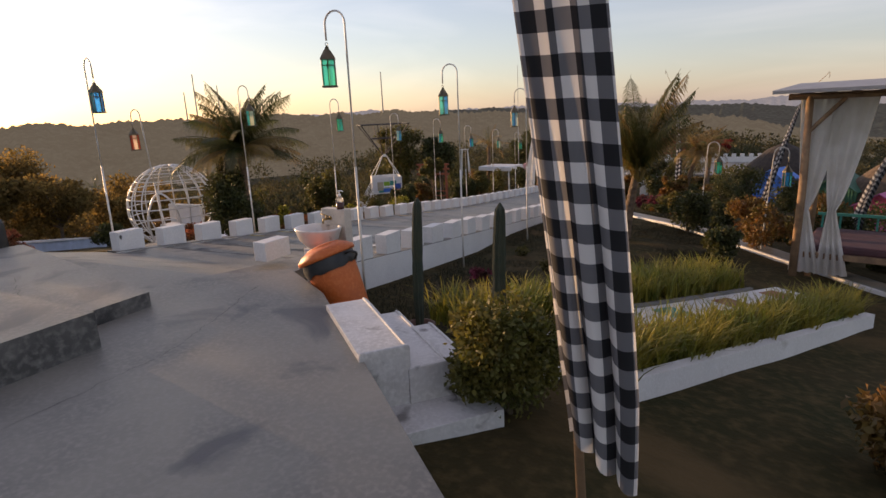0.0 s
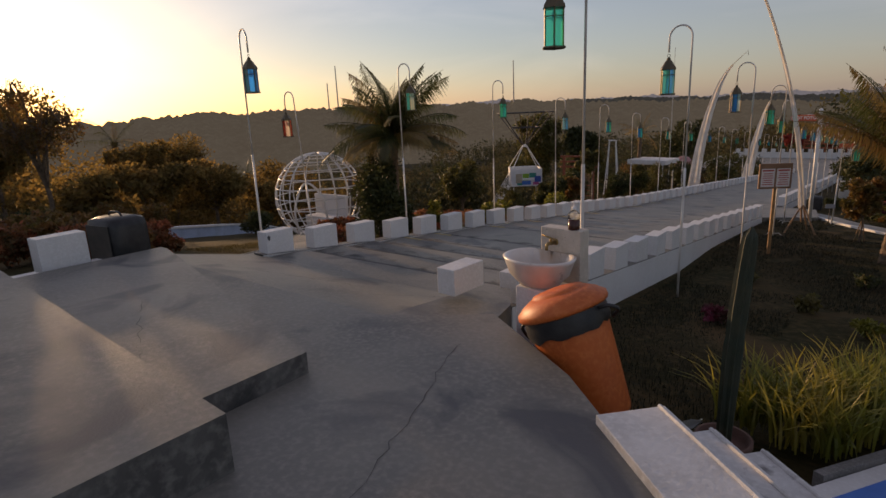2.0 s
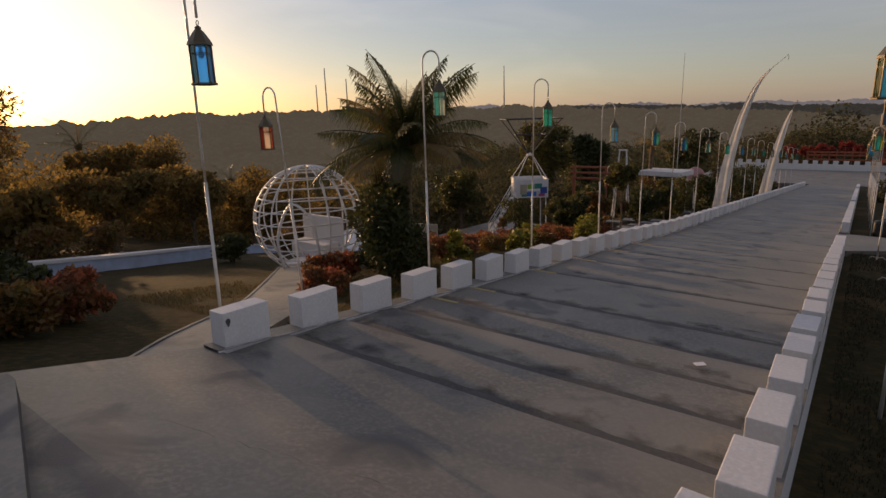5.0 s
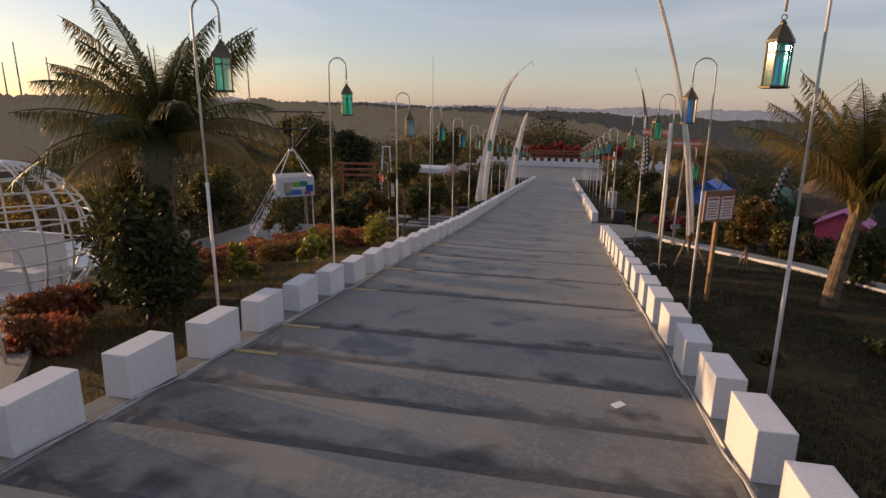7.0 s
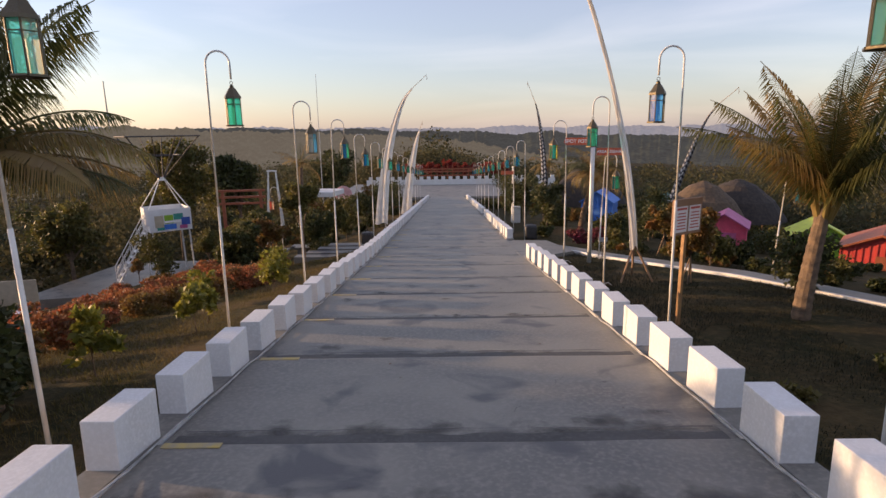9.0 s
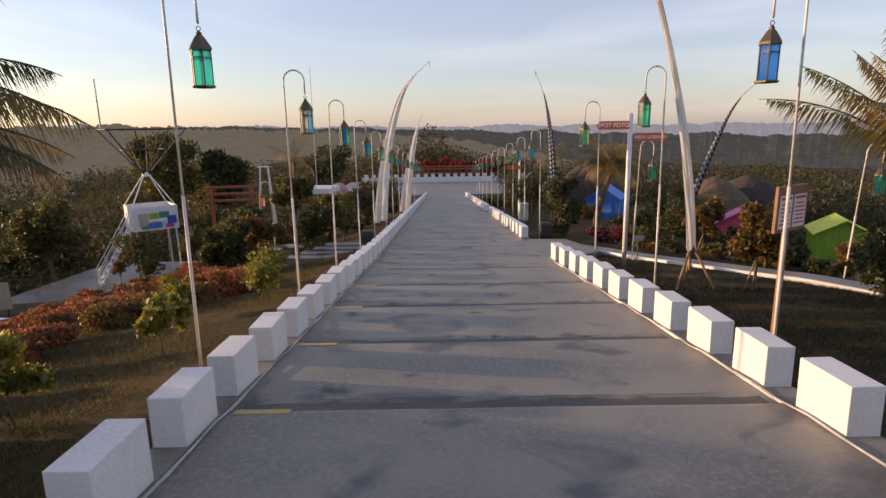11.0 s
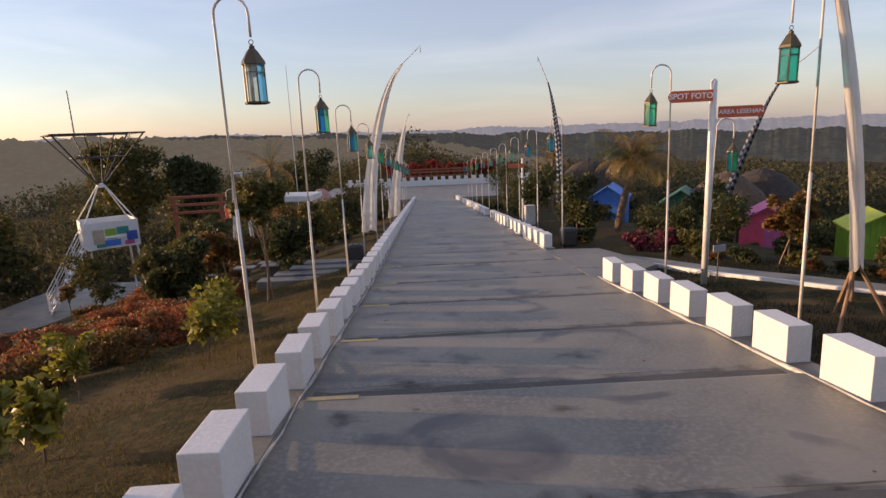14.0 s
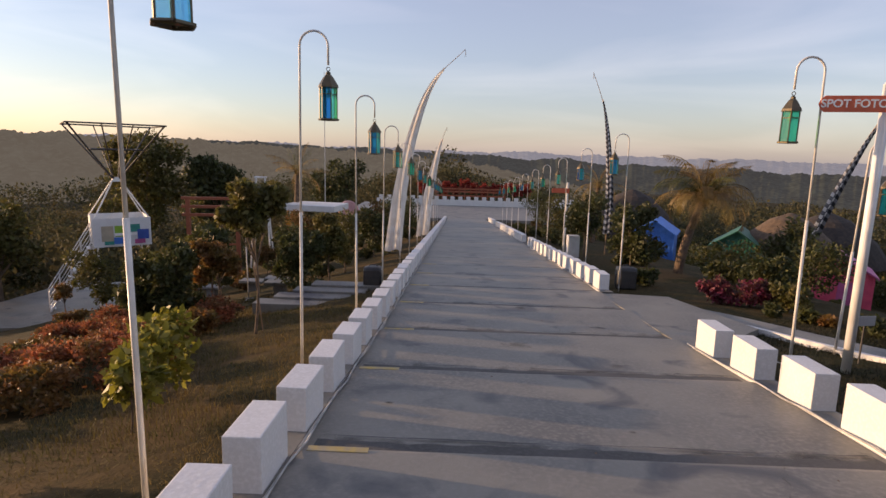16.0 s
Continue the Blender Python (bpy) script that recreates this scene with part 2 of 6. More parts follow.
PAINTS = {k: material(k + "_paint", c, 0.6, tuple(v * 0.8 for v in c), 3, bump=0.1) for k, c in dict(
    pink=(0.75, 0.10, 0.18), green=(0.25, 0.45, 0.04), blue=(0.05, 0.20, 0.62), red=(0.55, 0.06, 0.05), teal=(0.03, 0.28, 0.22), violet=(0.52, 0.11, 0.27),
    lime=(0.55, 0.62, 0.05), rust=(0.32, 0.09, 0.04), paleblue=(0.42, 0.52, 0.68), brown=(0.26, 0.11, 0.06), navy=(0.04, 0.10, 0.38), darkgreen=(0.02, 0.12, 0.07), grey=(0.35, 0.35, 0.36), beige=(0.5, 0.42, 0.3)).items()}
THATCH = material("thatch", (0.055, 0.042, 0.034), 0.95, (0.03, 0.025, 0.022), 5, bump=0.9, bump_scale=18)
THATCH_TAN = material("pale_thatch", (0.13, 0.088, 0.055), 0.95, (0.075, 0.052, 0.036), 5, bump=0.9, bump_scale=18)
IRON = material("dark_iron", (0.035, 0.033, 0.03), 0.6, (0.06, 0.05, 0.045), 8)
# haze, and the low sun in the warm one, are put in as emission
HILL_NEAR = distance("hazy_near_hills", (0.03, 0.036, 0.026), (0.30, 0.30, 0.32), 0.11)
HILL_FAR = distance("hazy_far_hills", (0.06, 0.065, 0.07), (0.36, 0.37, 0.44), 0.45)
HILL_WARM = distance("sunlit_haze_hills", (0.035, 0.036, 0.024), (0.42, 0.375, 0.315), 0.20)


# ---- builders ----
def mesh_of(name, verts, faces, mat, smooth=False):
    me = bpy.data.meshes.new(name)
    me.from_pydata([tuple(v) for v in verts], [], [tuple(f) for f in faces])
    me.materials.append(mat)
    if smooth:
        me.polygons.foreach_set("use_smooth", [True] * len(me.polygons))
    me.update()
    return me


def obj(name, me, parent=None, m=None, label=""):
    ob = new(name, me)
    if parent is not None:
        ob.parent = parent
    if m is not None:
        ob.matrix_basis = m
    if label:
        ob["label"] = label
    return ob


def from_bm(name, bm, mat, smooth=False):
    me = bpy.data.meshes.new(name)
    bm.normal_update()
    bm.to_mesh(me)
    bm.free()
    me.materials.append(mat)
    if smooth:
        me.polygons.foreach_set("use_smooth", [True] * len(me.polygons))
    return me


def part(name, bm, mat, parent, label="", smooth=False, m=None):
    return obj(name, from_bm(name, bm, mat, smooth), parent, m, label)


def thing(name, x, y, z, label, category, group="", turn=0.0):
    ob = new(name)
    ob.empty_display_size = 0.1
    ob.matrix_basis = pose(x, y, z, 0, 0, turn)
    return tagged(ob, label, category, group)


def box(sx, sy, sz, at=(0, 0, 0), bevel=0.0, bm=None, turn=None):
    """A box whose base centre is at; bevelled."""
    bm = bm or bmesh.new()
    r = bmesh.ops.create_cube(bm, size=1)
    vs = r["verts"]
    bmesh.ops.scale(bm, vec=(sx, sy, sz), verts=vs)
    if bevel:
        es = {e for v in vs for e in v.link_edges}
        r = bmesh.ops.bevel(bm, geom=list(es), offset=bevel, segments=2, affect="EDGES", profile=0.6)
        vs = list({v for f in r["faces"] for v in f.verts} | {v for v in vs if v.is_valid})
    bmesh.ops.translate(bm, vec=(0, 0, sz / 2), verts=vs)
    if turn is not None:
        bmesh.ops.transform(bm, matrix=turn, verts=vs)
    bmesh.ops.translate(bm, vec=at, verts=vs)
    return bm


def tube(points, radii, sides=8, bm=None, cap=True):
    """A round bar along points; radii one number or one for each point."""
    bm = bm or bmesh.new()
    pts = [Vector(p) for p in points]
    if not hasattr(radii, "__len__"):
        radii = [radii] * len(pts)
    rings, side = [], None
    for i, p in enumerate(pts):
        d = (pts[min(i + 1, len(pts) - 1)] - pts[max(i - 1, 0)]).normalized()
        if side is None:
            side = d.orthogonal().normalized()
        side = (side - d * side.dot(d)).normalized()
        up = d.cross(side)
        rings.append([bm.verts.new(p + radii[i] * (math.cos(a) * side + math.sin(a) * up)) for a in [2 * math.pi * k / sides for k in range(sides)]])
    for a, b in zip(rings, rings[1:]):
        for k in range(sides):
            bm.faces.new((a[k], a[(k + 1) % sides], b[(k + 1) % sides], b[k]))
    if cap:
        bm.faces.new(rings[0][::-1])
        bm.faces.new(rings[-1])
    return bm


def turned(profile, sides=24):
    bm = bmesh.new()
    rings = [[bm.verts.new((r * math.cos(2 * math.pi * k / sides), r * math.sin(2 * math.pi * k / sides), z)) for k in range(sides)] for r, z in profile]
    for a, b in zip(rings, rings[1:]):
        for k in range(sides):
            bm.faces.new((a[k], a[(k + 1) % sides], b[(k + 1) % sides], b[k]))
    if profile[0][0] > 0:
        bm.faces.new(rings[0][::-1])
    if profile[-1][0] > 0:
        bm.faces.new(rings[-1])
    return bm


def curve_points(pts, n=16):
    """A smooth line through pts (Catmull-Rom)."""
    p = [Vector(a) for a in pts]
    p = [2 * p[0] - p[1]] + p + [2 * p[-1] - p[-2]]
    out = []
    for i in range(1, len(p) - 2):
        for k in range(n):
            t = k / n
            a, b, c, d = p[i - 1], p[i], p[i + 1], p[i + 2]
            out.append(0.5 * (2 * b + (c - a) * t + (2 * a - 5 * b + 4 * c - d) * t * t + (3 * b - a - 3 * c + d) * t ** 3))
    return out + [p[-2]]


def leaves_mesh(name, clumps, count, size, mat, seed=0, long=1.9, shell=0.45):
    """Many small bent leaves spread through ellipsoid clumps ((x, y, z), (rx, ry, rz))."""
    rng = np.random.default_rng(seed)
    vol = np.array([r[0] * r[1] * r[2] for _, r in clumps]) ** 0.67
    pick = rng.choice(len(clumps), count, p=vol / vol.sum())
    cen = np.array([c for c, _ in clumps])[pick]
    rad = np.array([r for _, r in clumps])[pick]
    d = rng.normal(size=(count, 3))
    d /= np.linalg.norm(d, axis=1)[:, None]
    rr = (shell + (1 - shell) * rng.random(count) ** 0.6) * (1 + 0.12 * rng.normal(size=count))
    p = cen + rad * d * rr[:, None]
    ax = d + 0.9 * rng.normal(size=(count, 3))
    ax /= np.linalg.norm(ax, axis=1)[:, None]
    ot = np.cross(ax, rng.normal(size=(count, 3)))
    ot /= np.linalg.norm(ot, axis=1)[:, None] + 1e-9
    nn = np.cross(ax, ot)
    s = size * (0.6 + 0.8 * rng.random(count))[:, None]
    a, b = p - ax * s * long / 2, p + ax * s * long / 2 - nn * s * 0.25
    c, e = p + ot * s / 2 + nn * s * 0.12, p - ot * s / 2 + nn * s * 0.12
    v = np.stack([a, c, b, e], 1).reshape(-1, 3)
    me = bpy.data.meshes.new(name)
    me.vertices.add(len(v))
    me.vertices.foreach_set("co", v.ravel())
    me.loops.add(count * 4)
    me.loops.foreach_set("vertex_index", np.arange(count * 4))
    me.polygons.add(count)
    me.polygons.foreach_set("loop_start", np.arange(count) * 4)
    me.polygons.foreach_set("loop_total", np.full(count, 4))
    me.materials.append(mat)
    me.update()
    me.validate()
    return me


def blades_mesh(name, roots, height, width, mat, seed=0, lean=0.5, segs=3):
    """Bent tapering blades standing at roots."""
    rng = np.random.default_rng(seed)
    n = len(roots)
    roots = np.asarray(roots, float)
    ang = rng.random(n) * 2 * np.pi
    h = height * (0.55 + 0.7 * rng.random(n))
    ln = lean * (0.2 + rng.random(n)) * h
    dirs = np.stack([np.cos(ang), np.sin(ang)], 1)
    perp = np.stack([-dirs[:, 1], dirs[:, 0]], 1)
    vs = []
    for k in range(segs + 1):
        t = k / segs
        w = width * (1 - t) ** 0.6 * (0.5 if k == 0 else 1) / 2 + 0.0008
        c = np.empty((n, 3))
        c[:, :2] = roots[:, :2] + dirs * (ln * t ** 2)[:, None]
        c[:, 2] = roots[:, 2] + h * (t - 0.28 * t ** 3 * (ln / h))
        for sgn in (-1, 1):
            q = c.copy()
            q[:, :2] += sgn * perp * w
            vs.append(q)
    v = np.stack(vs, 1).reshape(-1, 3)
    m = 2 * (segs + 1)
    base = np.arange(n) * m
    quads = np.concatenate([np.stack([base + 2 * k, base + 2 * k + 1, base + 2 * k + 3, base + 2 * k + 2], 1) for k in range(segs)])
    me = bpy.data.meshes.new(name)
    me.vertices.add(len(v))
    me.vertices.foreach_set("co", v.ravel())
    me.loops.add(quads.size)
    me.loops.foreach_set("vertex_index", quads.ravel())
    me.polygons.add(len(quads))
    me.polygons.foreach_set("loop_start", np.arange(len(quads)) * 4)
    me.polygons.foreach_set("loop_total", np.full(len(quads), 4))
    me.materials.append(mat)
    me.update()
    return me


# ---- levels ----
def floor_z(y):
    """Level of the deck, the walkway and the far plaza along y."""
    return float(np.interp(y, [-30, 5.0, 6.6, 10, 22, 75, 120], [0.40, 0.40, 0.02, -0.375, -1.72, -6.3, -6.3]))


def ground_z(x, y):
    """Level of the garden and the land around."""
    right = float(np.interp(y, [0, 3, 4.5, 8.5, 12.4, 15.35, 20.3, 25, 30, 75, 120], [-0.05, -0.05, -0.18, -0.68, -1.1, -1.2, -1.62, -2.15, -2.65, -6.6, -11]))
    right -= 0.12 * min(max(0, x - 6), 25) + 0.02 * max(0, x - 31)
    right -= 1.0 * min(max((x - 9) / 5, 0), 1) * min(max((y - 26) / 6, 0), 1)
    d = max(0, -x - 2.5)
    k = float(np.interp(y, [0, 13, 33, 80], [0.06, 0.1, 0.22, 0.25]))
    left = floor_z(y) - 0.3 - k * min(d, 25) - 0.02 * max(0, d - 25)
    s = min(max((x + 2.3) / 4.6, 0), 1)
    z = left * (1 - s) + right * s
    far = max(0, math.hypot(x, y - 20) - 90)
    z -= min(far * 0.05, 14)
    if abs(x) < 2.2 and 4 < y < 92:
        z = min(z, floor_z(y) - 0.3)
    if y < 6.5 and -2.2 < x < 3.6:
        z = min(z, -0.25)
    return z
# ---- ground ----
def spaced(lo, hi, fine_lo, fine_hi, step):
    out = list(np.arange(fine_lo, fine_hi, step))
    a, s = fine_hi, step
    while a < hi:
        out.append(a)
        s *= 1.25
        a += s
    out.append(hi)
    a, s = fine_lo, step
    while a > lo:
        s *= 1.25
        a -= s
        out.append(max(a, lo))
    return sorted(set(round(float(v), 3) for v in out))


xs, ys = spaced(-2500, 2500, -16, 14, 0.45), spaced(-600, 3500, -2, 42, 0.45)
gv = []
for yy in ys:
    for xx in xs:
        wob = 0.05 * noise.noise(Vector((xx * 0.7, yy * 0.7, 0))) if abs(xx) > 2.6 else 0
        gv.append((xx, yy, ground_z(xx, yy) + wob))
W = len(xs)
gf = [(j * W + i, j * W + i + 1, (j + 1) * W + i + 1, (j + 1) * W + i) for j in range(len(ys) - 1) for i in range(W - 1)]
tagged(obj("ground", mesh_of("ground", gv, gf, GROUND, True)), "dry brown-green grass and bare soil of the sloping garden", "ground", kind="structure")


# ---- hills ----
RINGS = [(0.75 + 0.25 * k / 16, (k / 16) ** 0.8) for k in range(17)] + [(1.2, 0.5)]


def ridge(name, radius, a0, a1, heights, foot, mat, seed, rough):
    """A ridge seen from the walkway: angles in degrees from +y towards -x."""
    vs, fs = [], []
    n = 900
    for i in range(n + 1):
        a = radians(a0 + (a1 - a0) * i / n)
        e = float(np.interp(i / n, np.linspace(0, 1, len(heights)), heights))
        top = radius * math.tan(radians(e)) + rough * (noise.noise(Vector((i * 0.026, seed, 0))) + 0.5 * noise.noise(Vector((i * 0.09, seed, 3))) + 0.4 * noise.noise(Vector((i * 0.31, seed, 5))) + 0.35 * abs(noise.noise(Vector((i * 0.83, seed, 7)))))
        for rr, f in RINGS:
            r = radius * rr
            x, y = -r * math.sin(a), 10 + r * math.cos(a)
            q = Vector((x * 22 / radius, y * 22 / radius, seed))
            lump = rough * (0.55 * noise.noise(q) + 0.5 * noise.noise(q * 3.1) + 0.3 * abs(noise.noise(q * 7.3))) if 0 < f < 1 else 0
            vs.append((x, y, foot + (top - foot) * f + lump))
    m = len(RINGS)
    for i in range(n):
        for k in range(m - 1):
            fs.append((i * m + k, (i + 1) * m + k, (i + 1) * m + k + 1, i * m + k + 1))
    return tagged(obj(name, mesh_of(name, vs, fs, mat, True)), "wooded hills fading into evening haze", "hill", kind="structure")


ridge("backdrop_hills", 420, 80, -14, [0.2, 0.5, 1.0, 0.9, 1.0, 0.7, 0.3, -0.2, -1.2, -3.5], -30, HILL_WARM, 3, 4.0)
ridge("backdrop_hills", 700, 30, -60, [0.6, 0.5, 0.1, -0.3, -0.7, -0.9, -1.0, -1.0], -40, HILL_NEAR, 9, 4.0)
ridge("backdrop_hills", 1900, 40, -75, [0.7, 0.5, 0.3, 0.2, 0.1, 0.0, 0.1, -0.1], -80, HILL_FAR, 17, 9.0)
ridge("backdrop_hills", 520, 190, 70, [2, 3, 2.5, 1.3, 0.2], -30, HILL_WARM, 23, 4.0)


# ---- deck, steps and walkway ----
def slab(name, outline, z_of, thick, mat, parent=None, cuts=0, side=None):
    """A slab with the given outline; its top follows z_of(x, y)."""
    bm = bmesh.new()
    top = [bm.verts.new((x, y, z_of(x, y))) for x, y in outline]
    f = bm.faces.new(top)
    if cuts:
        bmesh.ops.subdivide_edges(bm, edges=bm.edges[:], cuts=cuts, use_grid_fill=True)
        for v in bm.verts:
            v.co.z = z_of(v.co.x, v.co.y) + 0.006 * noise.noise(Vector((v.co.x * 2, v.co.y * 2, 0)))
    r = bmesh.ops.extrude_face_region(bm, geom=bm.faces[:])
    low = [g for g in r["geom"] if isinstance(g, bmesh.types.BMVert)]
    bmesh.ops.translate(bm, vec=(0, 0, -thick), verts=low)
    bmesh.ops.recalc_face_normals(bm, faces=bm.faces[:])
    ob = part(name, bm, mat, parent)
    # upright faces take the side material
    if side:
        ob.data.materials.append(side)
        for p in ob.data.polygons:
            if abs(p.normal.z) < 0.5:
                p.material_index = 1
    return ob


STEP_Y = [6.6, 7.3, 8.07, 8.82, 9.6, 10.5, 12.47, 14.23, 16.07, 17.8, 19.74, 21.68] + [23.75 + 1.98 * i for i in range(26)]
LIP = 0.04


def tread_z(x, y):
    """Walkway level with a low lip at every step line."""
    i = max(k for k, s in enumerate(STEP_Y) if s <= y + 1e-6)
    a, b = STEP_Y[i], STEP_Y[min(i + 1, len(STEP_Y) - 1)]
    t = (y - a) / max(b - a, 1e-6)
    return floor_z(a) - LIP * 0.5 + t * (floor_z(b) + LIP * 0.5 - floor_z(a) + LIP * 0.5)


deck = tagged(new("floor"), "grey trowelled concrete deck with low terrace steps", "floor", kind="structure")
slab("deck_slab", [(-2.24, -6), (11, -6), (11, -2.2), (6.9, 1.75), (3.65, 4.86), (2.7, 5.5), (1.95, 5.0), (-2.24, 5.0)], lambda x, y: 0.40, 0.6, CONCRETE, deck)
slab("deck_ramp", [(-2.24, 5.0), (1.95, 5.0), (1.95, 6.6), (-2.24, 6.6)], lambda x, y: floor_z(y) - 0.003, 0.6, CONCRETE, deck)
slab("deck_corner", [(1.95, 5.0), (2.7, 5.5), (2.55, 6.0), (2.24, 6.5), (1.95, 6.5)], lambda x, y: 0.398 - 0.1 * max(0, y - 5.0), 0.8, CONCRETE, deck)
slab("terrace_step", [(-1.75, 0), (2.26, 0), (2.26, 4.0), (-1.6, 5.0), (-1.75, 5.0)], lambda x, y: 0.545, 0.4, CONCRETE, deck, side=RISER_DARK)
slab("terrace_step", [(-2.3, -0.5), (2.78, -0.5), (2.78, 3.15), (-2.3, 3.42)], lambda x, y: 0.70, 0.4, CONCRETE, deck, side=RISER_DARK)
slab("terrace_step", [(-2.5, -2), (2.32, -2), (2.32, 2.38), (-2.5, 2.62)], lambda x, y: 0.86, 0.4, CONCRETE, deck, side=RISER_DARK)
slab("terrace_step", [(-2.5, -4), (1.9, -4), (1.9, 1.5), (-2.5, 1.7)], lambda x, y: 1.02, 0.4, CONCRETE, deck, side=RISER_DARK)

walkway = tagged(new("pavement"), "long sloping concrete walkway with low worn step edges", "walkway", kind="structure")
for i, a in enumerate(STEP_Y[:-1]):
    b = STEP_Y[i + 1]
    off = 0.03 * math.sin(i * 2.3)
    za, zb = floor_z(a) - LIP / 2, floor_z(b) + LIP / 2
    bm = bmesh.new()
    n = 12
    rows = []
    for t in (0.0, 0.06, 0.5, 0.97, 1.0):
        row = []
        for k in range(n + 1):
            x = -2.0 + 4.0 * k / n
            edge = 0.012 * noise.noise(Vector((x * 1.7, i, 0)))
            z = za + (zb - za) * t + 0.006 * noise.noise(Vector((x * 1.3, a + t * 2, 1))) - (0.012 if t == 1.0 else 0)
            row.append(bm.verts.new((x, a + (b - a) * t + edge * (1 if t in (0.0, 1.0) else 0), z)))
        rows.append(row)
    rows.append([bm.verts.new((v.co.x, v.co.y, v.co.z - 0.3)) for v in rows[-1]])
    for p, q in zip(rows, rows[1:]):
        for k in range(n):
            bm.faces.new((p[k], p[k + 1], q[k + 1], q[k]))
    part("concrete_slab", bm, CONCRETE, walkway, smooth=False)
    # dark strip and line that lie at the foot of each lip
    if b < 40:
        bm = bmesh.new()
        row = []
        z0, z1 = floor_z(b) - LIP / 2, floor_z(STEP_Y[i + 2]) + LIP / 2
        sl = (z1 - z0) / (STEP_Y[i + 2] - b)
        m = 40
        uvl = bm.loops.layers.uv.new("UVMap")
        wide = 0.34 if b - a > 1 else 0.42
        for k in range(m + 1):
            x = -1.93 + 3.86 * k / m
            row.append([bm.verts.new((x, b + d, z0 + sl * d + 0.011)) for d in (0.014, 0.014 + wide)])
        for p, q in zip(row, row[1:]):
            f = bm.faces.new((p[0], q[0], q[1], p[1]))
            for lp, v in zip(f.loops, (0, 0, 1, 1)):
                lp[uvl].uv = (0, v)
        part("stain_strip", bm, DARK_EDGE, walkway)
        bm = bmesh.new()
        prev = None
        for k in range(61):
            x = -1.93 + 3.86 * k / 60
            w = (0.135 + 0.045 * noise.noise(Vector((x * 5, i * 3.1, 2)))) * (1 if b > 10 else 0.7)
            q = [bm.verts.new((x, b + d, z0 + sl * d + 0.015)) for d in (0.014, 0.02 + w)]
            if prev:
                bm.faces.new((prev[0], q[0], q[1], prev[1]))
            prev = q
        part("dirt_line", bm, DARK_MARK, walkway)
    if 10 < b < 25:
        bm = bmesh.new()
        prev = None
        for k in range(91):
            x = -1.9 + 3.8 * k / 90
            d = 0.235 + 0.025 * noise.noise(Vector((x * 1.3, i, 5))) + 0.012 * noise.noise(Vector((x * 6, i, 5)))
            w = max(0.0, 0.005 + 0.012 * noise.noise(Vector((x * 2.1, i * 1.7, 8))))
            q = [bm.verts.new((x, b + d + e, z0 + sl * (d + e) + 0.014)) for e in (-w, w)]
            if prev and w > 0.0005:
                bm.faces.new((prev[0], q[0], q[1], prev[1]))
            prev = q
        part("crack", bm, DARK_MARK, walkway)
    if 9 < b < 30:
        bm = box(0.40, 0.06, 0.006, (-1.74, b - 0.045, floor_z(b) + LIP / 2 + 0.006))
        part("yellow_edge_strip", bm, YELLOW, walkway, "worn yellow paint strip")

# plaza at the foot of the walkway
slab("plaza", [(-14, 74.6), (16, 74.6), (16, 92), (-14, 92)], lambda x, y: -6.31, 0.4, CONCRETE, walkway)


# ---- parapets ----
def merlon_mesh(sx=0.215, sy=0.485, sz=0.37):
    return from_bm("merlon", box(sx, sy, sz, bevel=0.008), WHITE)


MERLON = merlon_mesh()
PITCH, FIRST = 0.877, 6.63


def parapet(name, x, y0, y1, low, label, first=0, skip=()):
    """A low wall whose top lies level with the walkway, with a row of merlons."""
    wall = tagged(new(name), label, "parapet wall", kind="structure")
    bm = bmesh.new()
    n = max(2, int((y1 - y0) / 0.9))
    prev = None
    for k in range(n + 1):
        y = y0 + (y1 - y0) * k / n
        z = floor_z(y) + 0.01
        ring = [bm.verts.new((x + sx * 0.12, y, zz)) for sx, zz in ((-1, z), (1, z), (1, low(y)), (-1, low(y)))]
        if prev:
            for a in range(4):
                bm.faces.new((prev[a], prev[(a + 1) % 4], ring[(a + 1) % 4], ring[a]))
        else:
            bm.faces.new(ring)
        prev = ring
    bm.faces.new(prev[::-1])
    bmesh.ops.recalc_face_normals(bm, faces=bm.faces[:])
    part("wall_base", bm, WHITE, wall)
    bm = bmesh.new()
    prev = None
    for k in range(n + 1):
        y = y0 + (y1 - y0) * k / n
        z = floor_z(y) + 0.011
        ring = [bm.verts.new((x + dx, y, zz)) for dx, zz in ((-0.118, z + 0.01), (0.118, z + 0.01), (0.118, z - 0.03), (-0.118, z - 0.03))]
        if prev:
            for a in range(4):
                bm.faces.new((prev[a], prev[(a + 1) % 4], ring[(a + 1) % 4], ring[a]))
        else:
            bm.faces.new(ring)
        prev = ring
    bm.faces.new(prev[::-1])
    bmesh.ops.recalc_face_normals(bm, faces=bm.faces[:])
    part("wall_top", bm, CONCRETE, wall, "bare grey concrete top between the blocks")
    k = first
    while FIRST + PITCH * k + 0.5 <= y1 + 0.3:
        y = FIRST + PITCH * k + 0.24
        if y > y0 and k not in skip:
            rnd = random.Random(k * 7 + int(x * 10))
            obj("merlon", MERLON, wall, pose(x + rnd.uniform(-0.008, 0.008), y + rnd.uniform(-0.012, 0.012), floor_z(y) - 0.005 + rnd.uniform(-0.008, 0.006),
                                             rnd.uniform(-0.6, 0.6) - 1.5, rnd.uniform(-0.6, 0.6), rnd.uniform(-1.2, 1.2)))
        k += 1
    return wall


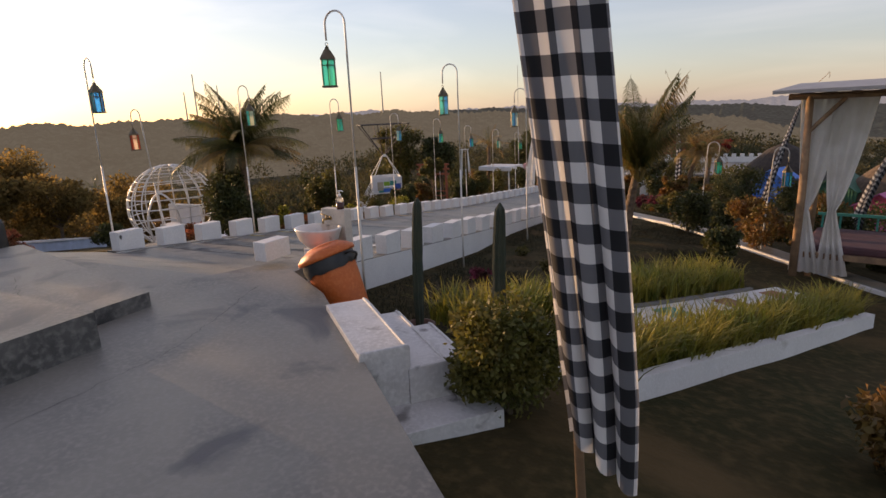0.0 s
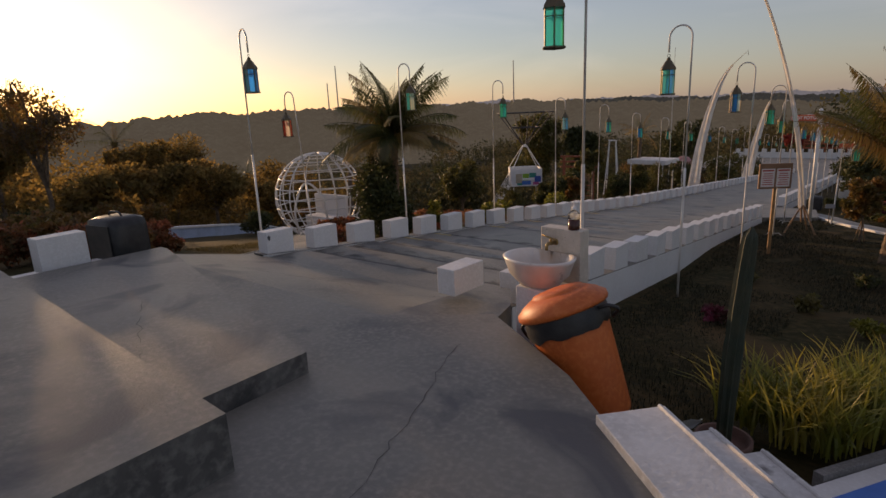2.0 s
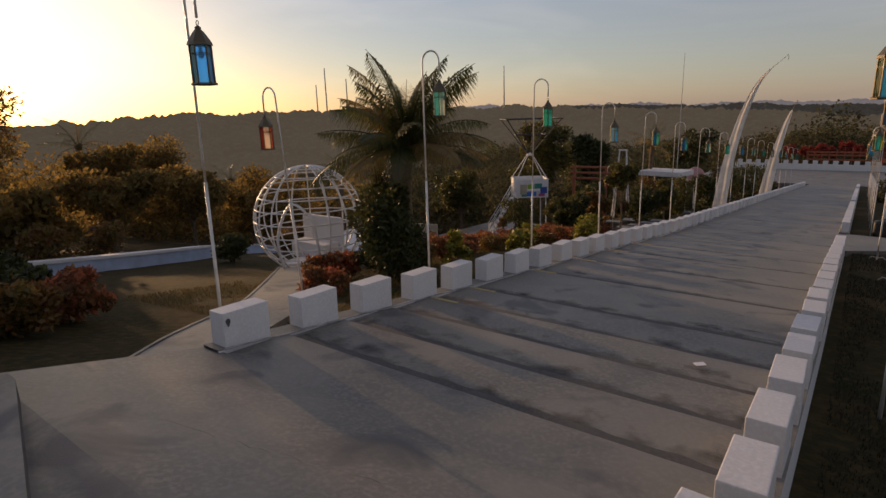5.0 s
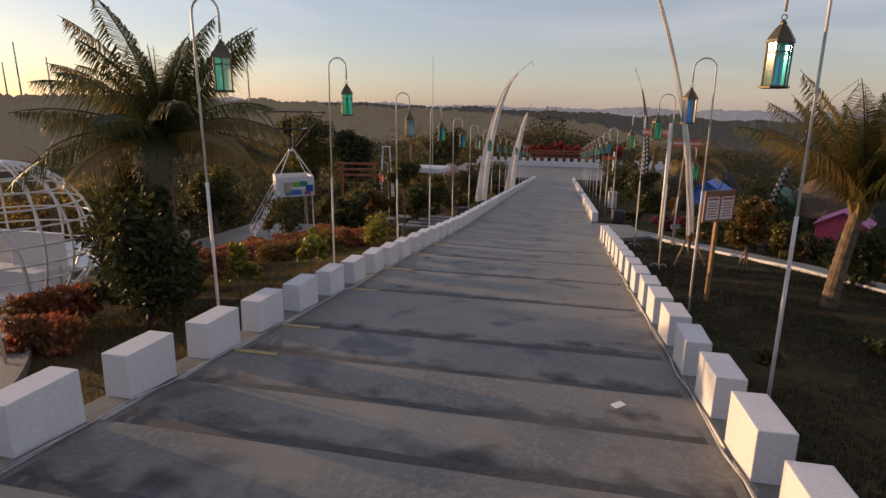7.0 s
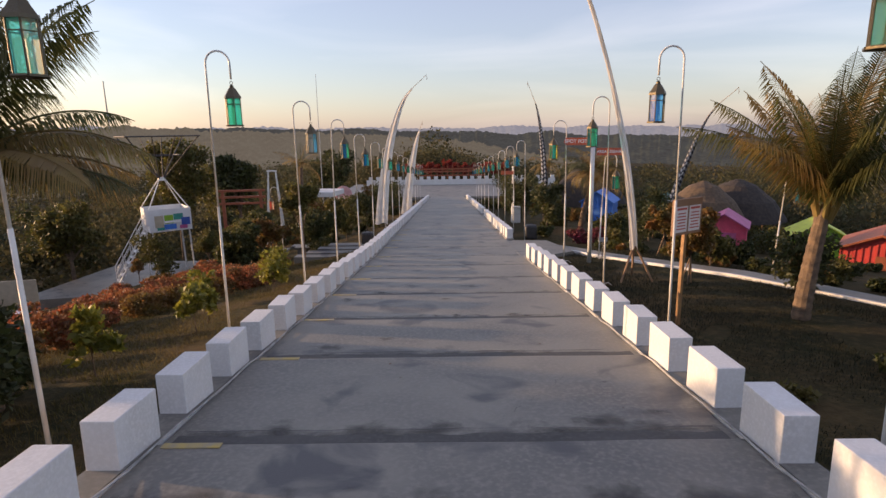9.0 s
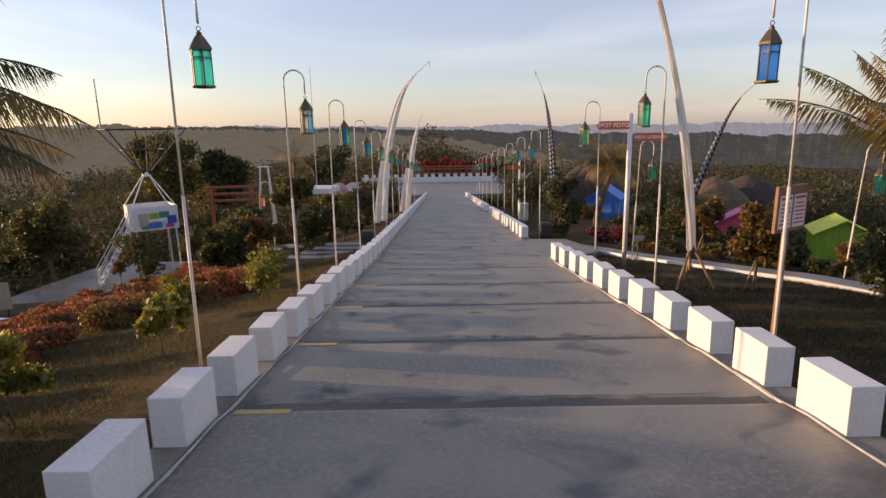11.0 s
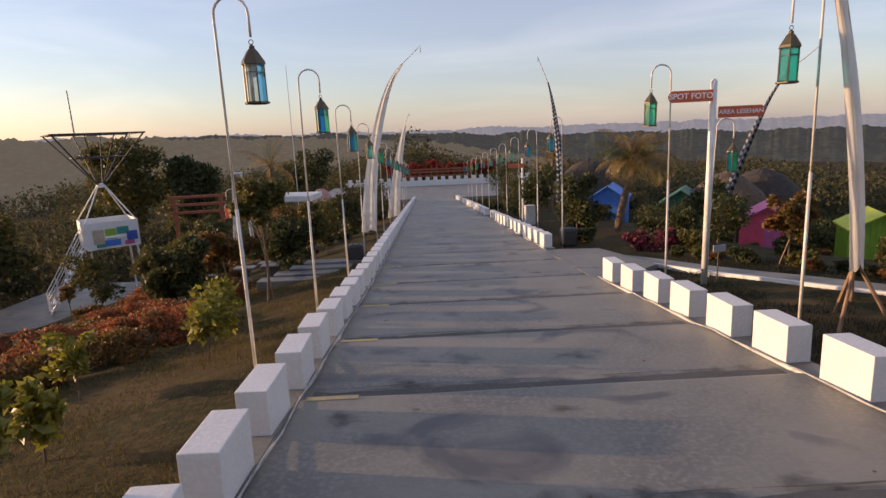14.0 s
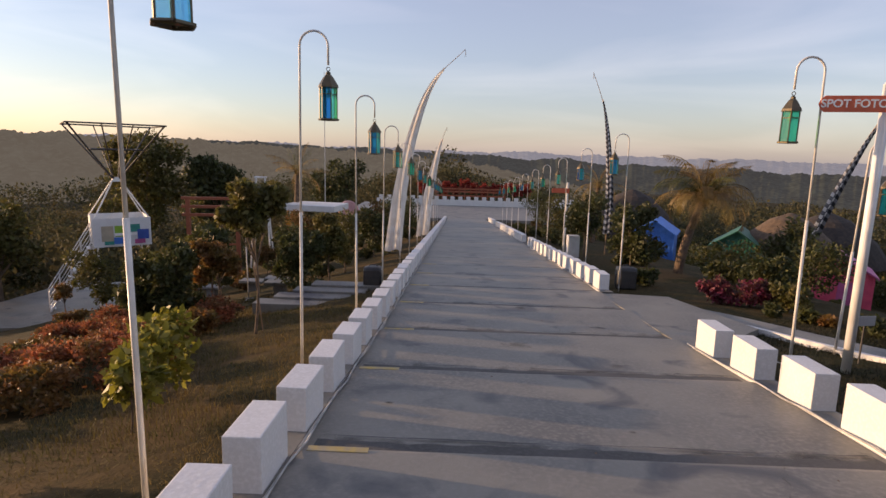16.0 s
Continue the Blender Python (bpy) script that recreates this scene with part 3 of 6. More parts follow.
parapet("wall_left", -2.135, 6.55, 24.4, lambda y: floor_z(y) - 0.75, "white painted crenellated parapet along the walkway")
parapet("wall_left_far", -2.135, 24.7, 68.5, lambda y: floor_z(y) - 0.75, "white painted crenellated parapet along the lower walkway", first=20)
parapet("wall_right", 2.135, 6.5, 21.2, lambda y: ground_z(2.4, y) - 0.3, "white painted crenellated parapet above the lawn")
parapet("wall_right_middle", 2.135, 25.6, 37.6, lambda y: floor_z(y) - 0.75, "white painted crenellated parapet past the side path", first=21)
parapet("wall_right_far", 2.135, 39.4, 57, lambda y: floor_z(y) - 0.75, "white painted crenellated parapet of the lower walkway", first=37)
parapet("wall_right_end", 2.135, 60, 68, lambda y: floor_z(y) - 0.75, "white painted crenellated parapet at the foot of the walkway", first=61)

chip = bmesh.new()
chip.faces.new([chip.verts.new((-2.0245, 6.685 + 0.022 * math.cos(a) * (1 + 0.3 * math.sin(3 * a)), 0.27 + 0.04 * math.sin(a))) for a in [2 * math.pi * k / 14 for k in range(14)]])
part("paint_chip", chip, DARK_MARK, bpy.data.objects["wall_left"], "dark chip in the paint")

# thin cable along the foot of the merlons
for sx in (-1, 1):
    for y0, y1 in ((6.6, 21.3 if sx > 0 else 34), (25.6, 34) if sx > 0 else (34, 36)):
        n = int((y1 - y0) / 0.35)
        pts = [(sx * (1.985 + 0.012 * math.sin(k * 1.7)), y0 + (y1 - y0) * k / n, floor_z(y0 + (y1 - y0) * k / n) + 0.03 + 0.008 * math.sin(k * 2.9)) for k in range(n + 1)]
        tagged(part("rope_light", tube(pts, 0.008, 6), ROPE, None, smooth=True), "thin white cable laid along the parapet foot", "cable")

# fine cracks in the deck
rnd = random.Random(41)
for x0, y0, x1, y1, zz in ((3.36, 1.4, 3.42, 3.2, 0.402), (3.42, 3.2, 2.8, 4.9, 0.402), (-1.0, 5.4, 0.6, 5.9, None), (0.9, 5.2, 1.6, 6.4, None), (1.7, 3.2, 0.2, 3.9, 0.547), (0.4, 10.9, 1.2, 12.0, None), (0.6, 14.8, 1.7, 15.9, None), (0.9, 17.2, 1.3, 18.1, None)):
    bm = bmesh.new()
    prev = None
    for k in range(23):
        t = k / 22
        x = x0 + (x1 - x0) * t + 0.05 * noise.noise(Vector((k * 0.6, x0, 1)))
        y = y0 + (y1 - y0) * t + 0.05 * noise.noise(Vector((k * 0.6, y0, 2)))
        z = zz if zz else (floor_z(y) if y < 6.6 else tread_z(x, y)) + 0.009
        w = max(0.0006, 0.003 * noise.noise(Vector((k * 0.4, x0, 9))) + 0.0015)
        q = (bm.verts.new((x - w, y - w, z)), bm.verts.new((x + w, y + w, z)))
        if prev:
            bm.faces.new((prev[0], prev[1], q[1], q[0]))
        prev = q
    part("crack", bm, DARK_MARK, deck if y0 < 6 else walkway)

# dark splashes and footmarks on the walkway
rnd = random.Random(19)
for k in range(44):
    x, y = rnd.uniform(-1.6, 1.75), rnd.uniform(7.0, 26)
    r = rnd.choice((0.05, 0.09, 0.16, 0.28))
    bm = bmesh.new()
    uvl = bm.loops.layers.uv.new("UVMap")
    rim = []
    for j in range(18):
        a = 2 * math.pi * j / 18
        px, py = x + r * math.cos(a) * (1 + 0.3 * noise.noise(Vector((j * 0.7, k, 0)))), y + 0.6 * r * math.sin(a)
        rim.append((px, py))
    near = [i for i, q in enumerate(STEP_Y) if abs(q - y) < r]
    if near:
        bm.free()
        continue
    c = bm.verts.new((x, y, tread_z(x, y) + 0.010))
    vs = [bm.verts.new((px, py, tread_z(px, py) + 0.010)) for px, py in rim]
    for j in range(18):
        f = bm.faces.new((c, vs[j], vs[(j + 1) % 18]))
        for lp, v in zip(f.loops, (0, 1, 1)):
            lp[uvl].uv = (0, v)
    part("stain", bm, SPLASH, walkway)

# merlons round the deck
deck_wall = tagged(new("wall_deck"), "white painted blocks on the edge of the terrace", "parapet wall", kind="structure")
for x, y, z, t in ((-1.98, 4.03, 0.50, 4), (-2.12, 3.1, 0.62, 2), (-2.3, 2.15, 0.80, 2), (-2.3, 1.2, 0.92, 2)):
    obj("merlon", MERLON, deck_wall, pose(x, y, z, 0, 0, t))
part("wall_base", box(0.24, 7.0, 1.0, (-2.2, 1.4, -0.55)), WHITE, deck_wall)
low_block = obj("concrete_block", from_bm("concrete_block", box(0.205, 0.42, 0.24, bevel=0.009), WHITE), None, pose(2.08, 5.9, 0.395, 0, 0, -3))
tagged(low_block, "white painted concrete block on the deck beside the sink", "block")

# end wall of the plaza
end_wall = tagged(new("wall_end"), "white crenellated wall closing the plaza", "parapet wall", kind="structure")
part("wall_base", box(28, 0.25, 0.75, (2, 90.2, -6.31)), WHITE, end_wall)
big = from_bm("merlon", box(0.55, 0.25, 0.45, bevel=0.01), WHITE)
for k in range(26):
    obj("merlon", big, end_wall, pose(-11.4 + k * 1.08, 90.2, -5.565))


# white steps from the deck to the lawn
stairs = tagged(new("stairs"), "white painted concrete steps with worn lips leading down to the lawn", "stairs", kind="structure")
d = Vector((0.735, -0.678, 0)).normalized()
o = Vector((0.678, 0.735, 0)).normalized()
turn_deg = math.degrees(math.atan2(d.y, d.x))
for k, (drop, run, length, start) in enumerate(((0.45, 0.36, 1.24, 0.0), (0.27, 0.31, 1.26, 0.0), (0.09, 0.30, 1.36, 0.0))):
    c = Vector((4.0, 4.46, 0)) + d * (length / 2 + start) + o * (0.18 + (0.33 * k))
    bm = box(length, run + 0.02, 0.75, (0, 0, 0), 0.006)
    part("step", bm, WHITE_WORN, stairs, m=pose(c.x, c.y, drop - 0.75, 0, 0, turn_deg))
    bm = tube([(-length / 2, run / 2 - 0.02, drop + 0.002), (length / 2, run / 2 - 0.02, drop + 0.004)], 0.012, 6)
    tube([(length / 2 - 0.01, -run / 2, drop + 0.003), (length / 2 - 0.012, run / 2, drop + 0.003)], 0.014, 6, bm)
    part("step_lip", bm, WHITE_WORN, stairs, m=pose(c.x, c.y, 0, 0, 0, turn_deg))
c = Vector((4.0, 4.46, 0)) + d * 1.42 + o * 0.45
part("landing", box(0.42, 0.95, 0.4, bevel=0.006), WHITE_WORN, stairs, m=pose(c.x, c.y, -0.40, 0, 0, turn_deg))
# ---- lamp posts ----
def lantern(parent, panes, x, z):
    """A six-sided lantern whose ring hangs at (x, z)."""
    r, body, roof = 0.092, 0.33, 0.17
    top = z - 0.06
    cap = bmesh.new()
    prof = [(r + 0.018, top - roof), (r + 0.012, top - roof + 0.025), (0.05, top - 0.06), (0.026, top - 0.035), (0.028, top - 0.02), (0.006, top)]
    rings = [[cap.verts.new((x + rr * math.cos(math.pi / 3 * k), rr * math.sin(math.pi / 3 * k), zz)) for k in range(6)] for rr, zz in prof]
    for a, b in zip(rings, rings[1:]):
        for k in range(6):
            cap.faces.new((a[k], a[(k + 1) % 6], b[(k + 1) % 6], b[k]))
    cap.faces.new(rings[0][::-1])
    cap.faces.new(rings[-1])
    roof_ob = part("lantern_roof", cap, BRONZE, parent)
    ring = [(x + 0.02 * math.cos(a), 0, top + 0.018 + 0.02 * math.sin(a)) for a in [math.pi * k / 5 for k in range(11)]]
    part("hanging_ring", tube(ring, 0.004, 6), BRONZE, roof_ob)
    fr = bmesh.new()
    low = top - roof - body
    for k in range(6):
        a = math.pi / 3 * k
        c, s = math.cos(a), math.sin(a)
        tube([(x + r * c, r * s, low), (x + r * c, r * s, top - roof + 0.01)], 0.007, 5, fr)
        a2 = math.pi / 3 * (k + 1)
        tube([(x + (r + 0.012) * c, (r + 0.012) * s, low), (x + (r + 0.012) * math.cos(a2), (r + 0.012) * math.sin(a2), low)], 0.012, 5, fr)
        tube([(x + r * c, r * s, low + 0.26), (x + r * math.cos(a2), r * math.sin(a2), low + 0.26)], 0.005, 5, fr)
    part("lantern_frame", fr, BRONZE, parent)
    for k in range(6):
        a, a2 = math.pi / 3 * k, math.pi / 3 * (k + 1)
        q = r - 0.004
        bm = bmesh.new()
        vs = [bm.verts.new((x + q * math.cos(b), q * math.sin(b), zz)) for b, zz in ((a, low + 0.01), (a2, low + 0.01), (a2, top - roof), (a, top - roof))]
        bm.faces.new(vs)
        part("pane", bm, PANES[panes[k % len(panes)]], parent)
    bm = bmesh.new()
    vs = [bm.verts.new((x + (r + 0.01) * math.cos(math.pi / 3 * k), (r + 0.01) * math.sin(math.pi / 3 * k), low + 0.002)) for k in range(6)]
    bm.faces.new(vs)
    part("base_pane", bm, PANES[1], parent)
    bulb = turned([(0.001, -0.05), (0.018, -0.045), (0.026, -0.02), (0.022, 0.005), (0.013, 0.03), (0.013, 0.05)], 12)
    part("bulb", bulb, LETTER, parent, "white bulb", True, pose(x, 0, top - roof - 0.06))


def lamp_post(x, y, z, height, turn, panes, lean=(0, 0), label="white hooked lamp post with a teal glass lantern", foot=False):
    """turn: the way the hook bends, in degrees from +x; lean: how far the top stands from the foot."""
    t = thing("lamp_post", x, y, z, label, "lamp post", "lamp posts along the walkway")
    hook = 0.15
    c, s = math.cos(radians(turn)), math.sin(radians(turn))
    pts = [(0, 0, 0), (lean[0] * 0.5, lean[1] * 0.5, height * 0.5), (lean[0], lean[1], height - hook)]
    pole = [Vector(p) for p in pts]
    arc = [Vector((lean[0] + c * d, lean[1] + s * d, height - hook + hook * math.sin(a))) for a, d in [(math.pi * k / 10, hook - hook * math.cos(math.pi * k / 10)) for k in range(1, 11)]]
    end = Vector((lean[0] + c * hook * 2, lean[1] + s * hook * 2, height - 0.34))
    part("pole", tube(pole[:2], 0.0175, 8), GALVANISED, t, smooth=True)
    part("upper_pole", tube(pole[1:] + arc + [end], 0.0125, 8), GALVANISED, t, smooth=True)
    if foot:
        for a in (0.4, 2.5, 4.6):
            part("foot", tube([(0, 0, 0.06), (0.12 * math.cos(a), 0.12 * math.sin(a), 0.07), (0.2 * math.cos(a), 0.2 * math.sin(a), 0.0)], 0.009, 6), GALVANISED, t)
    holder = new("lantern")
    holder.empty_display_size = 0.1
    holder.parent = t
    holder.matrix_basis = pose(end.x, end.y, end.z)
    lantern(holder, panes, 0, 0)
    return t


TEAL, BLUE, PALE, GREEN, AMBER, RED = range(6)
left_panes = [(BLUE, BLUE, BLUE, BLUE, TEAL, BLUE), (TEAL, TEAL, PALE), (TEAL, GREEN, TEAL), (PALE, PALE, BLUE), (TEAL, BLUE, GREEN), (BLUE, TEAL), (TEAL, PALE), (GREEN, TEAL)]
# lantern places (x, y, level of the base) of the nearest posts; the farther ones stand in even steps
left_lamps = [(-2.45, 7.0, 2.37), (-2.56, 10.65, 2.02), (-2.66, 14.25, 1.75), (-2.41, 17.2, 1.29), (-2.41, 20.45, 1.03)]
left_lamps += [(-2.36, y, floor_z(y) + 2.51) for y in (23.4, 26.9, 30.4, 34, 37.5, 41, 45, 49, 53, 57, 61)]
for i, (x, y, z) in enumerate(left_lamps):
    turn = -14 if i == 0 else 0
    px, py = x - 0.3 * math.cos(radians(turn)), y - 0.3 * math.sin(radians(turn))
    g = ground_z(px, py)
    lean = (0.02 * (-1) ** i, 0.03)
    lamp_post(px - lean[0], py - lean[1], g, z + 0.9 - g, turn, left_panes[i % 8], lean)
right_panes = [(TEAL, TEAL, GREEN), (BLUE, BLUE, PALE, AMBER, TEAL, BLUE), (BLUE, BLUE, PALE), (TEAL, GREEN, TEAL), (GREEN, TEAL, AMBER), (BLUE, TEAL), (TEAL, BLUE), (TEAL, PALE)]
right_lamps = [(2.56, 6.78, 2.49), (2.48, 10.38, 2.07), (2.62, 14.2, 1.71), (2.72, 17.65, 1.31), (2.58, 20.7, 0.93)]
right_lamps += [(2.5, y, floor_z(y) + 2.51) for y in (27.2, 30.6, 34.2, 37.7, 41, 45, 49, 53, 57, 61)]
for i, (x, y, z) in enumerate(right_lamps):
    g = ground_z(x + 0.3, y)
    lamp_post(x + 0.32, y - 0.06, g, z + 0.9 - g, 180, right_panes[i % 8], (-0.02, 0.06), foot=i in (3, 4))
lamp_post(-2.75, 3.35, ground_z(-2.75, 3.35), 3.95, 0, (AMBER, TEAL, BLUE), (0.35, 0.1))
lamp_post(-4.55, 9.5, ground_z(-4.55, 9.5), 3.3, 180, (RED, RED, PALE), (-0.1, -0.1), "white hooked lamp post with a red glass lantern")
lamp_post(4.0, 21.5, ground_z(4.0, 21.5), 2.75, 0, (GREEN, TEAL), (0.06, 0), "white hooked lamp post with a green lantern beside the garden path", True)
lamp_post(6.9, 18.6, ground_z(6.9, 18.6), 2.55, 0, (GREEN, TEAL), (0.1, 0), "white hooked lamp post with a green lantern among the shrubs", True)
lamp_post(8.3, 15.6, ground_z(8.3, 15.6), 2.5, 0, (BLUE, TEAL), (0.1, 0), "white hooked lamp post with a blue lantern at the garden path", True)
lamp_post(-6.7, 29.2, ground_z(-6.7, 29.2), 3.0, 180, (RED, PALE), (-0.05, 0), "white hooked lamp post with a red lantern in the lower garden", True)


# ---- bin, sink, soap ----
bin_ = thing("rubbish_bin", 3.92, 5.02, 0.02, "leaning orange plastic bin with black liner and domed lid", "bin")
bin_.matrix_basis = pose(3.67, 5.32, -0.07, 0, -22, 0) @ Matrix.Diagonal((1.06, 1.06, 1.1, 1.0))
part("body", turned([(0.0, 0), (0.20, 0), (0.205, 0.02), (0.235, 0.35), (0.262, 0.68), (0.262, 0.69), (0.24, 0.69), (0.21, 0.1), (0.0, 0.08)], 40), ORANGE, bin_, smooth=True)
liner = bmesh.new()
rings = []
for j, (r, z) in enumerate(((0.268, 0.56), (0.278, 0.60), (0.272, 0.66), (0.27, 0.70))):
    rings.append([liner.verts.new(((r + 0.008 * noise.noise(Vector((k * 0.5, j, 0)))) * math.cos(2 * math.pi * k / 48), (r + 0.008 * noise.noise(Vector((k * 0.5, j, 1)))) * math.sin(2 * math.pi * k / 48),
                                     z + (0.035 * noise.noise(Vector((k * 0.35, 0, 3))) if j == 0 else 0))) for k in range(48)])
for a, b in zip(rings, rings[1:]):
    for k in range(48):
        liner.faces.new((a[k], a[(k + 1) % 48], b[(k + 1) % 48], b[k]))
part("liner", liner, BLACK, bin_, "black plastic bag edge", True)
part("lid", turned([(0.29, 0.685), (0.30, 0.70), (0.295, 0.73), (0.26, 0.755), (0.255, 0.762), (0.18, 0.80), (0.172, 0.80), (0.165, 0.812), (0.08, 0.825), (0.0, 0.828)], 40), ORANGE, bin_, "ribbed orange lid", True)
part("handle", tube(curve_points([(-0.27, -0.05, 0.66), (-0.33, -0.04, 0.63), (-0.34, 0, 0.56), (-0.31, 0.03, 0.52), (-0.27, 0.02, 0.55)], 6), 0.012, 8), BLACK, bin_, "black handle", True)
part("handle", tube(curve_points([(0.27, -0.05, 0.66), (0.33, -0.04, 0.66), (0.36, 0, 0.62), (0.30, 0.03, 0.58)], 6), 0.012, 8), BLACK, bin_, "black handle", True)

sink = thing("sink", 2.98, 5.72, 0.01, "worn white ceramic wash basin on a white pedestal", "sink", turn=-8)
bowl = bmesh.new()
prof = [(0.05, 0.60), (0.16, 0.63), (0.25, 0.72), (0.29, 0.83), (0.30, 0.85), (0.285, 0.858), (0.262, 0.85), (0.235, 0.75), (0.13, 0.675), (0.0, 0.665)]
rings = []
for r, z in prof:
    ring = []
    for k in range(40):
        a = 2 * math.pi * k / 40
        y = r * 0.82 * math.sin(a)
        ring.append(bowl.verts.new((r * math.cos(a), min(y, 0.17), z)))
    rings.append(ring)
for a, b in zip(rings, rings[1:]):
    for k in range(40):
        bowl.faces.new((a[k], a[(k + 1) % 40], b[(k + 1) % 40], b[k]))
bmesh.ops.remove_doubles(bowl, verts=bowl.verts[:], dist=0.0005)
part("basin", bowl, CERAMIC, sink, smooth=True)
part("drain", turned([(0.0, 0.668), (0.022, 0.668), (0.024, 0.672), (0.018, 0.674), (0.0, 0.672)], 14), IRON, sink)
part("pedestal", box(0.30, 0.30, 0.62, (0.02, 0.02, 0), 0.01), WHITE, sink)
part("splash_block", box(0.37, 0.12, 1.04, (0.06, 0.255, 0), 0.01), SPECKLED, sink, "beige speckled splash block")
tap = bmesh.new()
tube([(0.02, 0.20, 0.93), (0.02, 0.13, 0.93), (0.02, 0.09, 0.935), (0.02, 0.075, 0.92), (0.02, 0.07, 0.885)], [0.016, 0.015, 0.014, 0.012, 0.012], 10, tap)
tube([(0.02, 0.13, 0.94), (0.02, 0.13, 0.975)], 0.01, 8, tap)
tube([(-0.06, 0.125, 0.99), (0.05, 0.135, 0.965)], [0.007, 0.009], 8, tap)
tube([(0.02, 0.205, 0.93), (0.02, 0.19, 0.93)], 0.026, 14, tap)
part("tap", tap, BRASS, sink, "dull brass tap", True)
soap = thing("soap_bottle", 3.17, 5.93, 1.05, "clear pump bottle half full of dark soap on the sink block", "bottle")
part("soap", turned([(0.0, 0), (0.043, 0), (0.045, 0.01), (0.045, 0.085), (0.0, 0.085)], 20), SOAP, soap, smooth=True)
part("bottle", turned([(0.047, 0.086), (0.047, 0.12), (0.03, 0.14), (0.016, 0.145), (0.016, 0.16)], 20), CLEAR, soap, smooth=True)
pump = turned([(0.019, 0.155), (0.019, 0.178), (0.006, 0.18), (0.006, 0.205), (0.012, 0.206), (0.012, 0.22), (0.0, 0.222)], 14)
tube([(0, 0, 0.213), (0.045, 0, 0.214), (0.052, 0, 0.206)], 0.006, 8, pump)
part("pump", pump, LETTER, soap, "white pump head", True)


# ---- black loudspeakers ----
def speaker(x, y, z, turn, size=1.0):
    s = thing("loudspeaker", x, y, z, "black rounded outdoor loudspeaker box on the ground beside the parapet", "speaker", turn=turn)
    b = box(0.42 * size, 0.36 * size, 0.5 * size, bevel=0.09 * size)
    part("cabinet", b, BLACK, s, smooth=True)
    part("grille", box(0.32 * size, 0.012, 0.38 * size, (0, -0.182 * size, 0.06 * size), 0.005), IRON, s)
    part("handle", tube(curve_points([(-0.1 * size, 0, 0.49 * size), (-0.06 * size, 0, 0.53 * size), (0.06 * size, 0, 0.53 * size), (0.1 * size, 0, 0.49 * size)], 5), 0.012, 6), BLACK, s)


speaker(-2.25, 4.75, 0.26, 10, 1.35)
speaker(-3.0, 27.6, ground_z(-3.0, 27.6), 0, 1.1)
speaker(3.1, 27.6, ground_z(3.1, 27.6), 0, 1.1)


# ---- chequered banner beside the deck ----
def gingham():
    m = bpy.data.materials.new("gingham_cloth")
    m.use_nodes = True
    n, l = m.node_tree.nodes, m.node_tree.links
    uv = n.new("ShaderNodeUVMap")
    sep = n.new("ShaderNodeSeparateXYZ")
    l.new(uv.outputs[0], sep.inputs[0])
    bands = []
    for ax in (0, 1):
        f = n.new("ShaderNodeMath")
        f.operation = "FRACT"
        l.new(sep.outputs[ax], f.inputs[0])
        g = n.new("ShaderNodeMath")
        g.operation = "GREATER_THAN"
        g.inputs[1].default_value = 0.5
        l.new(f.outputs[0], g.inputs[0])
        bands.append(g)
    s = n.new("ShaderNodeMath")
    s.operation = "ADD"
    l.new(bands[0].outputs[0], s.inputs[0])
    l.new(bands[1].outputs[0], s.inputs[1])
    h = n.new("ShaderNodeMath")
    h.operation = "MULTIPLY"
    h.inputs[1].default_value = 0.5
    l.new(s.outputs[0], h.inputs[0])
    r = n.new("ShaderNodeValToRGB")
    r.color_ramp.interpolation = "CONSTANT"
    e = r.color_ramp.elements
    e[0].position, e[0].color = 0.0, (0.68, 0.66, 0.64, 1)
    e[1].position, e[1].color = 0.25, (0.14, 0.14, 0.15, 1)
    e.new(0.75).color = (0.012, 0.012, 0.014, 1)
    l.new(h.outputs[0], r.inputs[0])
    b = n["Principled BSDF"]
    b.inputs["Roughness"].default_value = 0.85
    l.new(r.outputs[0], b.inputs["Base Color"])
    t = n.new("ShaderNodeBsdfTranslucent")
    l.new(r.outputs[0], t.inputs[0])
    ms = n.new("ShaderNodeMixShader")
    ms.inputs[0].default_value = 0.35
    l.new(b.outputs[0], ms.inputs[1])
    l.new(t.outputs[0], ms.inputs[2])
    l.new(ms.outputs[0], n["Material Output"].inputs["Surface"])
    return m


GINGHAM = gingham()
banner = thing("banner", 6.66, 2.85, -0.1, "black and white chequered cloth hung in folds from a bamboo pole", "banner")
part("pole", tube([(-0.02, 0.03, -0.2), (-0.12, 0.03, 1.6), (-0.32, 0.03, 3.6)], [0.024, 0.02, 0.014], 10), LOG, banner, smooth=True)
bm = bmesh.new()
uvl = bm.loops.layers.uv.new("UVMap")
NU, NV = 44, 60
grid = []
for j in range(NV + 1):
    v = j / NV
    z = 0.52 + 2.94 * v
    cx = 0.035 - 0.06 * v - 0.26 * v ** 1.4
    width = 0.33 + 0.05 * v - 0.05 * max(0, 0.15 - v) * 5
    row = []
    for i in range(NU + 1):
        u = i / NU
        ph = u * 2 * math.pi * 3.1 + 0.8 * math.sin(v * 3)
        fold = 0.035 * math.sin(ph) * (0.6 + 0.5 * math.sin(v * 5 + 1))
        sag = 0.03 * math.sin(u * 9 + v * 4) * (1 - v)
        row.append(bm.verts.new((cx + (u - 0.5) * width + 0.012 * math.cos(ph * 1.0), -0.02 + fold, z + 0.26 * (1 - u) * (1 - v) ** 3 + sag * 0.2)))
    grid.append(row)
